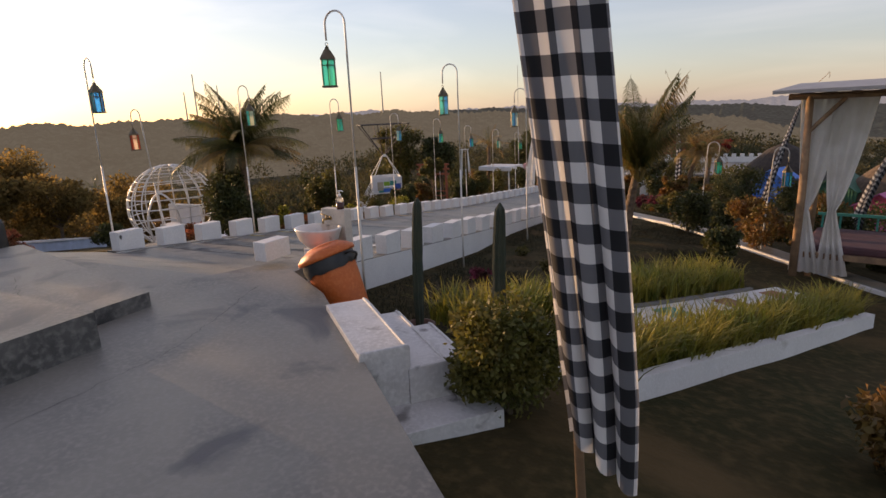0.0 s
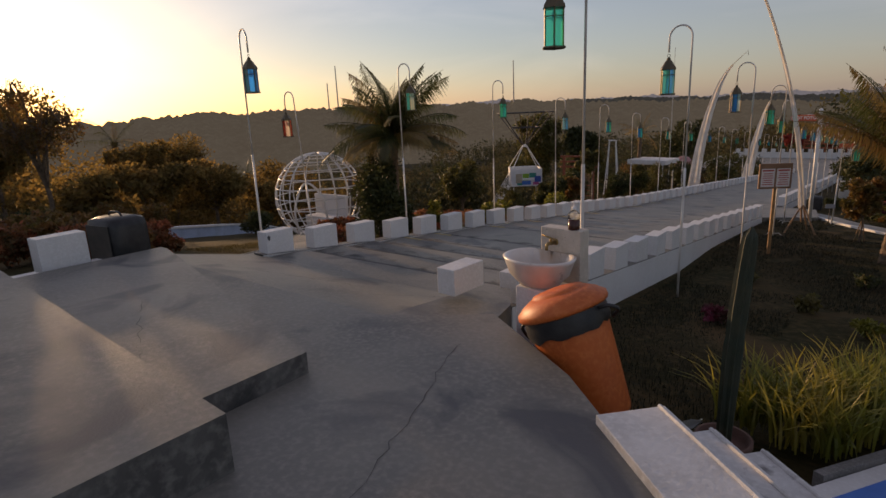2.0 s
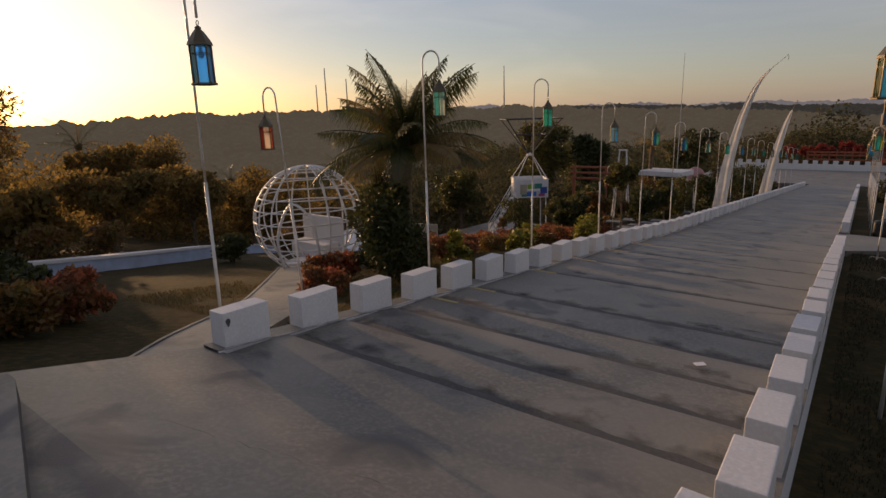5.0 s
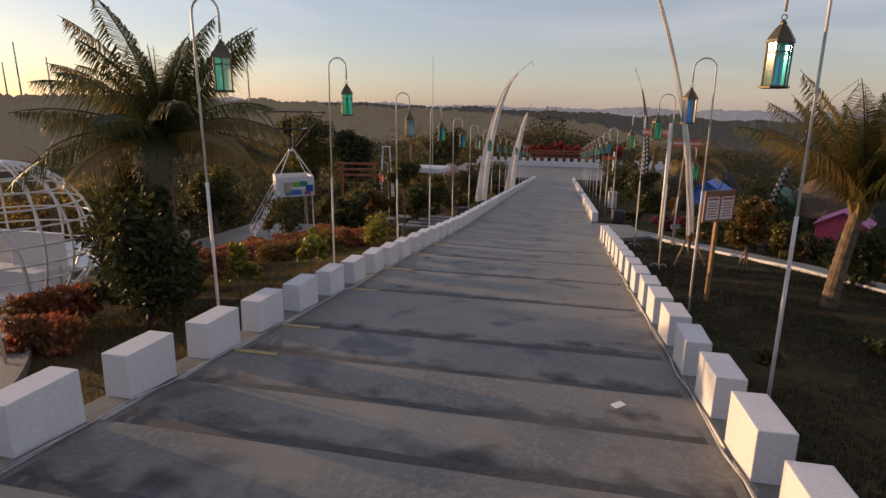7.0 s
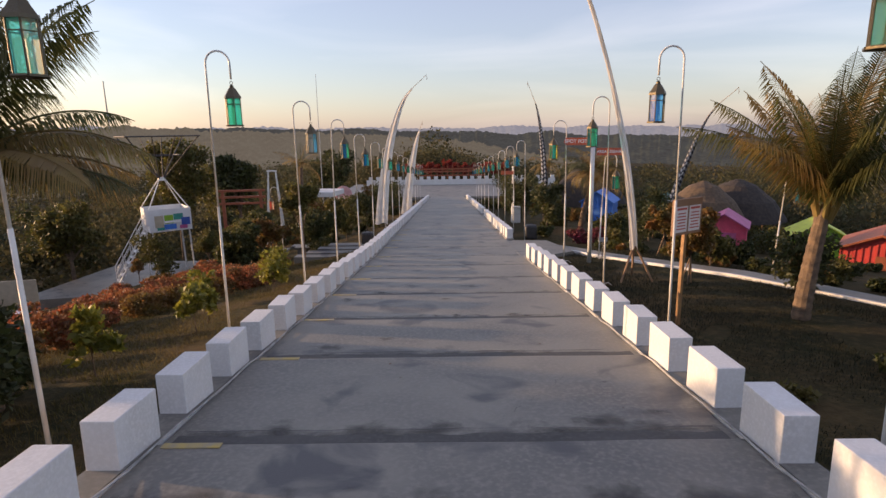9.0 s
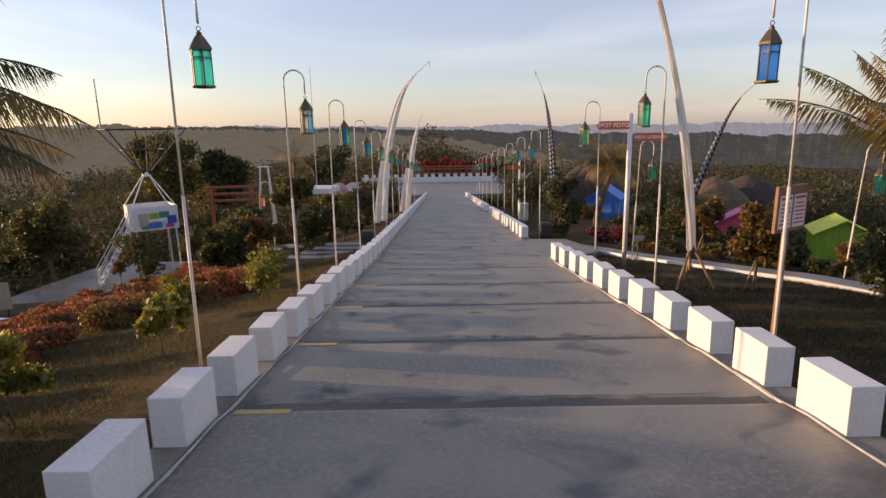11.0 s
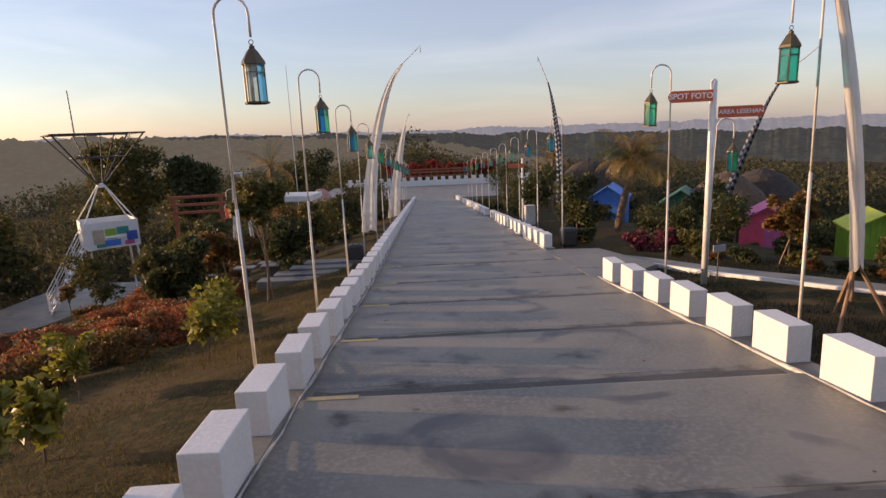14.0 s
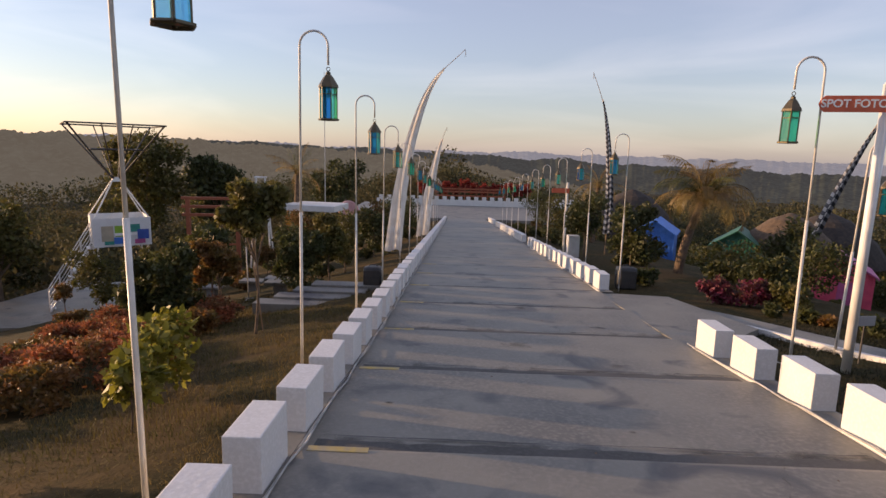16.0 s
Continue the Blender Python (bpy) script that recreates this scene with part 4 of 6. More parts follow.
for j in range(NV):
    for i in range(NU):
        f = bm.faces.new((grid[j][i], grid[j][i + 1], grid[j + 1][i + 1], grid[j + 1][i]))
        for lp, (a, b) in zip(f.loops, ((i, j), (i + 1, j), (i + 1, j + 1), (i, j + 1))):
            lp[uvl].uv = (a / NU * 4.2, b / NV * 17.5)
part("cloth", bm, GINGHAM, banner, smooth=True)


# ---- penjor poles ----
def penjor(pts, cloth, label, mat, start=0.06, stop=0.8, chequer=False):
    p = thing("penjor_pole", *pts[0], label, "decorated pole", "tall bent penjor poles")
    base = Vector(pts[0])
    line = [q - base for q in curve_points(pts, 14)]
    n = len(line)
    part("bamboo", tube(line, [0.02 * (1 - 0.75 * i / n) + 0.004 for i in range(n)], 7), LOG, p, smooth=True)
    bm = bmesh.new()
    uvl = bm.loops.layers.uv.new("UVMap")
    rows = []
    for i, q in enumerate(line):
        t = i / (n - 1)
        if start <= t <= stop:
            w = cloth * (1 - (t - start) / (stop - start)) ** 0.7 + 0.03
            row = []
            for k in range(9):
                u = k / 8
                row.append(bm.verts.new(q + Vector(((u - 0.45) * w, 0.03 * math.sin(u * 9 + t * 6) - 0.055, -0.05 * math.sin(u * 7)))))
            rows.append((t, row))
    for (t0, a), (t1, b) in zip(rows, rows[1:]):
        for k in range(8):
            f = bm.faces.new((a[k], a[k + 1], b[k + 1], b[k]))
            for lp, (u, t) in zip(f.loops, ((k, t0), (k + 1, t0), (k + 1, t1), (k, t1))):
                lp[uvl].uv = (u * 0.25, t * 40)
    part("cloth", bm, mat, p, smooth=True)
    tip = line[-1]
    part("tip_ornament", tube([tip, tip + Vector((0.02, 0, -0.18)), tip + Vector((0.0, 0, -0.26))], [0.004, 0.012, 0.004], 5), LOG, p)


penjor([(3.6, 17.6, -1.0), (3.5, 17.6, 0.05), (3.31, 17.6, 1.2), (3.1, 17.6, 2.1), (2.84, 17.6, 3.0), (2.48, 17.6, 4.0), (1.88, 17.6, 5.3)], 0.12, "tall bent bamboo pole wrapped in white cloth on the lawn", CLOTH_WHITE, 0.05, 0.9)
for dx, dy in ((0.32, -0.2), (-0.3, -0.25), (0.1, 0.35)):
    tagged(part("bamboo_prop", tube([(3.6, 17.6, -0.55), (3.6 + dx, 17.6 + dy, -1.25)], 0.02, 7), LOG, None), "short bamboo prop holding the white cloth pole", "prop", "bamboo props")
penjor([(-3.5, 35.8, -3.1), (-3.2, 35.7, -0.6), (-2.7, 35.5, 1.6), (-2.0, 35.0, 3.2), (-0.9, 34.2, 4.2)], 0.62, "tall bent pole with a long white cloth beside the walkway", CLOTH_WHITE, 0.0, 0.85)
penjor([(-3.3, 50, -5.0), (-3.0, 50, -2.6), (-2.6, 50, -0.4), (-2.2, 50, 1.2), (-1.8, 50, 2.3)], 0.8, "bent pole with a long white cloth beside the lower walkway", CLOTH_WHITE, 0.0, 0.85)
penjor([(5.35, 38, -3.6), (5.35, 38, -1.0), (5.15, 38, 1.2), (4.85, 38, 2.8), (4.35, 38, 4.1)], 0.34, "tall bent pole dressed in chequered cloth behind the shrubs", GINGHAM, 0.1, 0.8)
penjor([(9.3, 32, -4.2), (9.8, 31.5, -1.6), (10.3, 31, 0.6), (10.7, 30.4, 2.1), (11.4, 29.6, 3.1)], 0.3, "tall bent pole dressed in chequered cloth near the huts", GINGHAM, 0.1, 0.8)
penjor([(10.2, 16.6, -1.8), (10.4, 16.6, -0.4), (10.9, 16.6, 1.0), (11.6, 16.6, 2.4)], 0.26, "leaning pole dressed in chequered cloth by the garden path", GINGHAM, 0.0, 0.9)


# ---- signs ----
def lettering(text, size, mat, parent, m):
    cu = bpy.data.curves.new("lettering", "FONT")
    cu.body, cu.size, cu.align_x, cu.align_y, cu.extrude = text, size, "CENTER", "CENTER", 0.002
    cu.offset = size * 0.022
    tmp = bpy.data.objects.new("lettering", cu)
    scene.collection.objects.link(tmp)
    bpy.context.view_layer.update()
    me = bpy.data.meshes.new_from_object(tmp.evaluated_get(bpy.context.evaluated_depsgraph_get()))
    bpy.data.objects.remove(tmp)
    me.materials.clear()
    me.materials.append(mat)
    return obj("lettering", me, parent, m, "white capital letters")


sign = thing("signpost", 3.52, 20.6, ground_z(3.52, 20.6), "white post with two orange-red direction boards lettered in white", "sign")
gs = ground_z(3.52, 20.6)
part("post", tube([(0, 0, 0), (-0.02, 0, 1.55 - gs)], 0.05, 14), WHITE_METAL, sign, smooth=True)
part("post_cap", turned([(0.05, 0), (0.03, 0.03), (0.0, 0.04)], 12), WHITE_METAL, sign, m=pose(-0.02, 0, 1.55 - gs))


def arrow_board(text, cx, z, way, length, turn):
    bm = bmesh.new()
    h, p = 0.085, 0.06
    out = [(-length / 2, -h), (length / 2, -h), (length / 2 + p * 0.6, -h + 0.03), (length / 2 + p, 0), (length / 2 + p * 0.6, h - 0.03), (length / 2, h), (-length / 2, h)]
    out = [(way * x, zz) for x, zz in out]
    a = [bm.verts.new((x, -0.008, zz)) for x, zz in out]
    b = [bm.verts.new((x, 0.008, zz)) for x, zz in out]
    bm.faces.new(a)
    bm.faces.new(b[::-1])
    for k in range(len(a)):
        bm.faces.new((a[k], b[k], b[(k + 1) % len(a)], a[(k + 1) % len(a)]))
    bmesh.ops.recalc_face_normals(bm, faces=bm.faces[:])
    board = part("direction_board", bm, SIGN_RED, sign, "orange-red arrow board", m=pose(cx, -0.06, z, 0, 0, turn))
    lettering(text, 0.115 if len(text) < 10 else 0.092, LETTER, board, pose(way * 0.02, -0.011, 0, 90, 0, 0))


arrow_board("SPOT FOTO", -0.37, 1.34 - gs, -1, 0.58, -14)
arrow_board("AREA LESEHAN", 0.37, 1.09 - gs, 1, 0.60, -14)

gb = ground_z(3.33, 14.76)
notice = thing("notice_board", 3.33, 14.76, gb, "brown notice board with two white printed sheets on an orange post", "sign", turn=32)
part("post", box(0.055, 0.05, 1.35 - 0.0 + (0.2 - gb) - 1.35 + 0.1, (0.03, 0.03, 0), 0.004), WOOD, notice)
part("board", box(0.62, 0.035, 0.50, (0, -0.01, 0.18 - gb), 0.006), BOARD_BROWN, notice)
for dx in (-0.145, 0.145):
    sh = part("sheet", box(0.25, 0.004, 0.36, (dx, -0.031, 0.22 - gb)), PAPER, notice, "white printed sheet")
    for r in range(6):
        part("print_line", box(0.2 - 0.02 * (r % 3), 0.002, 0.016, (dx, -0.0345, 0.26 - gb + r * 0.043)), PRINT, sh)
    part("print_line", box(0.21, 0.002, 0.03, (dx, -0.0345, 0.53 - gb)), PRINT, sh)
stand = thing("small_sign", 3.95, 21.0, ground_z(3.95, 21.0), "small grey board on a thin post by the garden path", "sign", turn=10)
part("post", tube([(0, 0, 0), (0, 0, 0.55)], 0.012, 6), IRON, stand)
part("board", box(0.24, 0.015, 0.12, (0, -0.015, 0.5), 0.003), PAINTS["grey"], stand)


# ---- cactus pots ----
def cactus(x, y, z, h, lean):
    c = thing("potted_cactus", x, y, z, "tall dark ribbed cactus in a brown clay pot", "cactus", "potted cacti")
    part("pot", turned([(0.0, 0), (0.11, 0), (0.15, 0.22), (0.165, 0.24), (0.165, 0.27), (0.145, 0.27), (0.14, 0.22), (0.0, 0.22)], 20), TERRACOTTA, c, smooth=True)
    bm = bmesh.new()
    rings = []
    n = 26
    for j in range(n + 1):
        t = j / n
        r = 0.044 * (0.85 + 0.3 * math.sin(t * 3.1)) * (1 - 0.12 * math.exp(-((t - 0.55) / 0.03) ** 2)) * (math.sqrt(max(1 - ((t - 0.93) / 0.07) ** 2, 0.02)) if t > 0.93 else 1)
        rings.append([bm.verts.new((lean * t ** 2 + r * (1.12 if k % 2 else 0.8) * math.cos(math.pi * k / 8), r * (1.12 if k % 2 else 0.8) * math.sin(math.pi * k / 8), 0.2 + h * t)) for k in range(16)])
    for a, b in zip(rings, rings[1:]):
        for k in range(16):
            bm.faces.new((a[k], a[(k + 1) % 16], b[(k + 1) % 16], b[k]))
    bm.faces.new(rings[-1])
    part("stem", bm, CACTUS, c)


cactus(4.42, 5.42, -0.31, 1.4, 0.05)
cactus(5.55, 4.72, -0.22, 1.40, 0.03)


# ---- plants ----
def shrub(name, x, y, rx, rz, mat, count, size, label, z=None, seed=0, clumps=7, category="shrub", group=""):
    """A bush: a few woody stems and a crown of many small leaves in uneven clumps."""
    rnd = random.Random(seed)
    g = ground_z(x, y) if z is None else z
    s = thing(name, x, y, g, label, category, group)
    cl = [((0, 0, rz), (rx * 0.7, rx * 0.7, rz * 0.85))]
    for k in range(clumps):
        a, u = rnd.uniform(0, 6.28), rnd.uniform(0.35, 0.8)
        q = rnd.uniform(0.28, 0.5)
        cl.append(((rx * u * math.cos(a), rx * u * math.sin(a), rz * rnd.uniform(0.45, 1.65)), (rx * q, rx * q, rz * q)))
    bm = bmesh.new()
    for k in range(5):
        c = cl[rnd.randrange(len(cl))][0]
        tube([(0, 0, -0.05), (c[0] * 0.4, c[1] * 0.4, c[2] * 0.6), c], [0.012 + rx * 0.02, 0.01 + rx * 0.01, 0.004], 5, bm)
    part("stem_cluster", bm, BARK, s)
    obj("foliage", leaves_mesh("foliage", cl, count, size, mat, seed), s)
    return s


def small_tree(x, y, h, rx, rz, mat, count, size, label, seed=0, z=None, trunk=0.03, sticks=0):
    rnd = random.Random(seed)
    g = ground_z(x, y) if z is None else z
    s = thing("tree", x, y, g, label, "tree")
    cl = [((0, 0, h), (rx * 0.65, rx * 0.65, rz * 0.8))]
    for k in range(10):
        a, u = rnd.uniform(0, 6.28), rnd.uniform(0.3, 0.85)
        q = rnd.uniform(0.26, 0.48)
        cl.append(((rx * u * math.cos(a), rx * u * math.sin(a), h + rz * rnd.uniform(-0.9, 0.85)), (rx * q, rx * q, rz * q)))
    bend = rnd.uniform(-0.1, 0.1) * h
    tr = curve_points([(0, 0, -0.1), (bend * 0.4, bend * 0.2, h * 0.4), (0, 0, h * 0.9)], 6)
    part("trunk", tube(tr, [trunk * (1 - 0.6 * i / len(tr)) for i in range(len(tr))], 8), BARK, s, smooth=True)
    bm = bmesh.new()
    for c, _ in cl[1:]:
        st = tr[int(len(tr) * 0.62)]
        tube([st, (st.x * 0.5 + c[0] * 0.5, st.y * 0.5 + c[1] * 0.5, st.z * 0.4 + c[2] * 0.6), c], [trunk * 0.45, trunk * 0.3, trunk * 0.1], 5, bm)
    part("branchwork", bm, BARK, s)
    obj("crown", leaves_mesh("crown", cl, count, size, mat, seed + 50, shell=0.3), s)
    for k in range(sticks):
        part("stake", tube([(0.12 * (-1) ** k, 0.1, -0.1), (0.02, 0, h * 0.55)], 0.012, 6), LOG, s)
    return s


def palm(x, y, h, length, fronds, label, seed=0, lean=(0, 0), z=None, trunk=0.13, old=0.15, leaf=0.42, pairs=64, spread=1.75, sag=1.0):
    """A coconut palm: ringed trunk and long arching fronds of narrow leaflets."""
    rnd = random.Random(seed)
    g = ground_z(x, y) if z is None else z
    s = thing("palm_tree", x, y, g, label, "palm tree", "palm trees")
    tr = [Vector((lean[0] * t ** 1.5, lean[1] * t ** 1.5, h * t)) for t in [k / 24 for k in range(25)]]
    part("trunk", tube([Vector((0, 0, -0.15))] + tr, [trunk * 1.35] + [trunk * (1.25 - 0.35 * i / 24) * (1.0 + 0.09 * (i % 2)) for i in range(25)], 12), PALM_TRUNK, s)
    top = tr[-1]
    boots = bmesh.new()
    for k in range(9):
        a = k * 2.4
        tube([top + Vector((0.06 * math.cos(a), 0.06 * math.sin(a), -0.25)), top + Vector((0.16 * math.cos(a), 0.16 * math.sin(a), 0.02)), top + Vector((0.2 * math.cos(a), 0.2 * math.sin(a), 0.2))], [0.05, 0.035, 0.02], 6, boots)
    part("crown_base", boots, PALM_OLD, s, "yellowed leaf bases")
    for f in range(fronds):
        a = f * 2.39996 + rnd.uniform(-0.25, 0.25)
        e = 1.42 - spread * (f / fronds) ** 0.9 + rnd.uniform(-0.12, 0.12)
        L = length * rnd.uniform(0.8, 1.1) * (0.8 if f < 2 else 1)
        droop = sag * (0.5 + 0.55 * rnd.random()) * (1.1 - 0.3 * e)
        pts = []
        p, ang = top + Vector((0, 0, 0.02)), e
        n = 18
        for k in range(n + 1):
            pts.append(p.copy())
            ang = e - droop * (k / n) ** 1.5 * 1.6
            p = p + Vector((math.cos(a) * math.cos(ang), math.sin(a) * math.cos(ang), math.sin(ang))) * (L / n)
        side = Vector((-math.sin(a), math.cos(a), 0))
        bm = tube(pts, [0.016 * (1 - 0.85 * i / n) + 0.002 for i in range(n + 1)], 5)
        m = pairs
        for k in range(3, m):
            t = k / m
            i = min(int(t * n), n - 1)
            q = pts[i].lerp(pts[i + 1], t * n - i)
            d = (pts[i + 1] - pts[i]).normalized()
            up = side.cross(d).normalized()
            ll = leaf * (L / 2.0) * (math.sin(math.pi * min(t * 0.92 + 0.12, 1)) ** 0.6) * rnd.uniform(0.85, 1.1)
            for sg in (-1, 1):
                out = (side * sg * 0.86 + d * (0.45 + 0.4 * t) + up * rnd.uniform(0.0, 0.25)).normalized()
                w = d * 0.012 + up * 0.005
                m1 = q + out * ll * 0.5 - Vector((0, 0, 0.05 * ll))
                m2 = q + out * ll * 0.9 - Vector((0, 0, ll * (0.45 + 0.4 * rnd.random())))
                v = [bm.verts.new(c) for c in (q - w * 0.5, q + w, m1 + w, m1 - w * 0.8, m2)]
                bm.faces.new((v[0], v[1], v[2], v[3]))
                bm.faces.new((v[3], v[2], v[4]))
        part("frond", bm, PALM_OLD if rnd.random() < old or f >= fronds - 2 else PALM_LEAF, s)
    return s


palm(-4.8, 12.35, ground_z(-4.8, 12.35) * -1 + 1.4, 2.1, 38, "leafy young coconut palm above the parapet", 4, (0.1, 0.0), trunk=0.11, spread=1.5, sag=0.8, leaf=0.5, pairs=84)
palm(5.25, 15.0, 1.7, 2.4, 26, "young coconut palm with a ringed trunk on the lawn", 11, (0.22, 0.1), trunk=0.1, old=0.34, leaf=0.46, spread=0.7, sag=0.6, pairs=84)
palm(5.95, 31.6, 2.35, 2.0, 30, "wind-blown palm with yellowed drooping fronds and a leaning trunk", 21, (0.6, 0.1), trunk=0.11, old=0.75, pairs=44, sag=1.9, spread=1.3, leaf=0.5)
palm(-10.6, 47, 5.4, 2.3, 15, "yellowed palm in the lower garden", 33, (0.2, 0), trunk=0.14, old=0.6, pairs=34)
palm(7.0, 47, 3.4, 2.1, 13, "dry yellowed palm beside the huts", 37, (0.2, 0.2), trunk=0.12, old=0.8, pairs=30)
# garden shrubs on the left
shrub("shrub", -4.4, 11.3, 0.62, 0.98, LEAF_DARK, 5000, 0.05, "dense dark green rounded shrub below the palm", seed=1)
shrub("shrub", -5.0, 12.0, 0.75, 0.75, LEAF_DARK, 4500, 0.05, "dense dark green shrub round the palm trunk", seed=34)
shrub("shrub", -4.75, 12.0, 0.42, 1.2, LEAF_DARK, 7000, 0.05, "tall dark green column of shrub against the palm trunk", seed=35)
shrub("shrub", -5.3, 12.9, 0.7, 0.7, LEAF_DARK, 3000, 0.055, "dense dark green shrub beside the palm trunk", seed=2)
shrub("shrub", -5.6, 11.2, 0.6, 0.32, LEAF_RED, 2400, 0.05, "low rust-red shrub beside the globe path", seed=3)
shrub("shrub", -4.7, 10.2, 0.45, 0.25, LEAF_RED, 1500, 0.045, "low rust-red shrub below the parapet", seed=33)
k = 0
for x, y in ((-6.2, 15.4), (-6.7, 16.4), (-7.0, 17.5), (-6.6, 18.4), (-7.4, 19.2), (-7.2, 20.4), (-7.9, 21.6), (-7.7, 22.9), (-8.3, 24.2), (-8.1, 25.4), (-8.9, 26.7), (-9.3, 28.2), (-10.2, 30), (-11, 32.5), (-11.8, 35), (-6.0, 14.2), (-7.9, 17.0), (-8.6, 19.5), (-9.6, 22.5), (-5.9, 20.2), (-6.3, 21.2), (-5.7, 22.2), (-6.5, 23.1), (-5.8, 24.2), (-5.9, 25.3), (-7.0, 22.1), (-7.2, 24.0), (-6.4, 19.3), (-5.2, 21.3)):
    k += 1
    shrub("shrub", x, y, 0.48 + 0.1 * (k % 3), 0.26 + 0.06 * (k % 2), LEAF_RED if k % 4 else LEAF_ORANGE, 3000, 0.036, "low red-brown hedge shrub on the slope", seed=100 + k, group="red hedge shrubs", clumps=6)
for i, (x, y, r) in enumerate(((-4.2, 20.0, 0.46), (-4.05, 15.5, 0.24), (-4.2, 16.25, 0.24), (-4.3, 13.35, 0.3), (-3.95, 19.1, 0.28), (-5.0, 18.0, 0.26))):
    small_tree(x, y, 0.42 + r * 0.5, r, r, LEAF_YELLOW, int(1500 * r), 0.062, "small shrub with large yellow-green leaves on the grass", 200 + i, trunk=0.012)
for i, (x, y, h, r, m, n) in enumerate(((-4.4, 23.45, 2.2, 0.48, LEAF_MID, 6500), (-6.85, 25.2, 1.05, 0.72, LEAF_DARK, 7000), (-7.4, 28.0, 1.5, 0.7, LEAF_MID, 6000), (-5.3, 29.1, 1.05, 0.62, LEAF_DARK, 5000), (-4.7, 30.4, 1.35, 0.6, LEAF_MID, 5000), (-6.4, 26.6, 1.35, 0.5, LEAF_ORANGE, 4500), (-6.9, 27.4, 1.7, 0.6, LEAF_DARK, 3000), (-8.3, 28.5, 1.35, 0.75, LEAF_MID, 3200), (-10.4, 30.5, 1.45, 0.55, LEAF_MID, 2000), (-9.2, 29.3, 0.95, 0.4, LEAF_MID, 1200),
                                       (-5.6, 30.5, 1.25, 0.7, LEAF_DARK, 2400), (-4.9, 33.5, 1.2, 0.8, LEAF_MID, 2400), (-6.8, 35, 1.5, 0.9, LEAF_ORANGE, 2400), (-4.6, 38.5, 1.3, 0.9, LEAF_DARK, 2200), (-5.4, 43, 1.6, 1.1, LEAF_ORANGE, 2200),
                                       (-8.5, 40, 1.6, 1.0, LEAF_DARK, 2200), (-4.9, 49, 1.6, 1.2, LEAF_DARK, 2000), (-6.0, 56, 1.9, 1.4, LEAF_MID, 2000), (-5.0, 63, 1.8, 1.4, LEAF_DARK, 1800), (-12.5, 39, 1.9, 1.1, LEAF_DARK, 2000), (-16, 37, 1.6, 1.2, LEAF_MID, 2000))):
    small_tree(x, y, h, r, r * 0.95, m, n, 0.05 + 0.012 * r + (0.02 if y > 35 else 0), "small round-crowned garden tree in the lower garden", 300 + i, sticks=1 if i < 2 else 0)
for i, (x, y, h, r, n) in enumerate(((-19, 46, 6.6, 2.7, 9000), (-14.5, 46, 5.2, 1.9, 6000), (-23, 40, 4.2, 2.0, 5000), (-27, 44, 4.5, 2.4, 5000), (-31, 38, 3.6, 2.2, 4500), (-11, 62, 5.5, 2.4, 5000), (-21, 60, 6, 3, 5500))):
    small_tree(x, y, h, r, r * 0.85, LEAF_DARK if i % 2 else LEAF_MID, n, 0.13, "broad green tree below the tower", 330 + i, trunk=0.16)

for i, (x, y, h, r) in enumerate(((-10.84, 33.85, 0.75, 0.6), (-15.83, 34.51, 1.25, 0.36), (-19.45, 44.75, 0.85, 0.34), (-8.52, 31.62, 0.8, 0.4), (-9.44, 38.64, 1.1, 0.5))):
    small_tree(x, y, h, r, r * 0.95, (LEAF_DARK, LEAF_ORANGE, LEAF_MID)[i % 3], int(5200 * r), 0.045, "small round-crowned tree on the slope near the tower", 345 + i, trunk=0.025)

# trees between the deck and the low sun, thickened to shade the terrace
# the tree at (-22, 1) is added unseen, beyond the left edge of view
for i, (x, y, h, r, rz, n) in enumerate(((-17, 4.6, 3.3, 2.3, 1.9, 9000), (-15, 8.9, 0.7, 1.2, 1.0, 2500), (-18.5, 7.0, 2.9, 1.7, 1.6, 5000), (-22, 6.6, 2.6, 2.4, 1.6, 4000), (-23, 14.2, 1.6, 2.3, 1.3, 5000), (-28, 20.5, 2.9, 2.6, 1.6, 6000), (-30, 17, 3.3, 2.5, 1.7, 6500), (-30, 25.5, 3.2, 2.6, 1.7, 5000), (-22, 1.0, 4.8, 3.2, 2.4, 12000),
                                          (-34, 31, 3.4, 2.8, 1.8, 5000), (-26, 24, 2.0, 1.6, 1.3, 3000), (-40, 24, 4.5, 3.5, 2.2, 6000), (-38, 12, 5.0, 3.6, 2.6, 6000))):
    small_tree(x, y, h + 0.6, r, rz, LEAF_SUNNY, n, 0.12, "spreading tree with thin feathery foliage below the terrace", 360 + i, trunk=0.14)


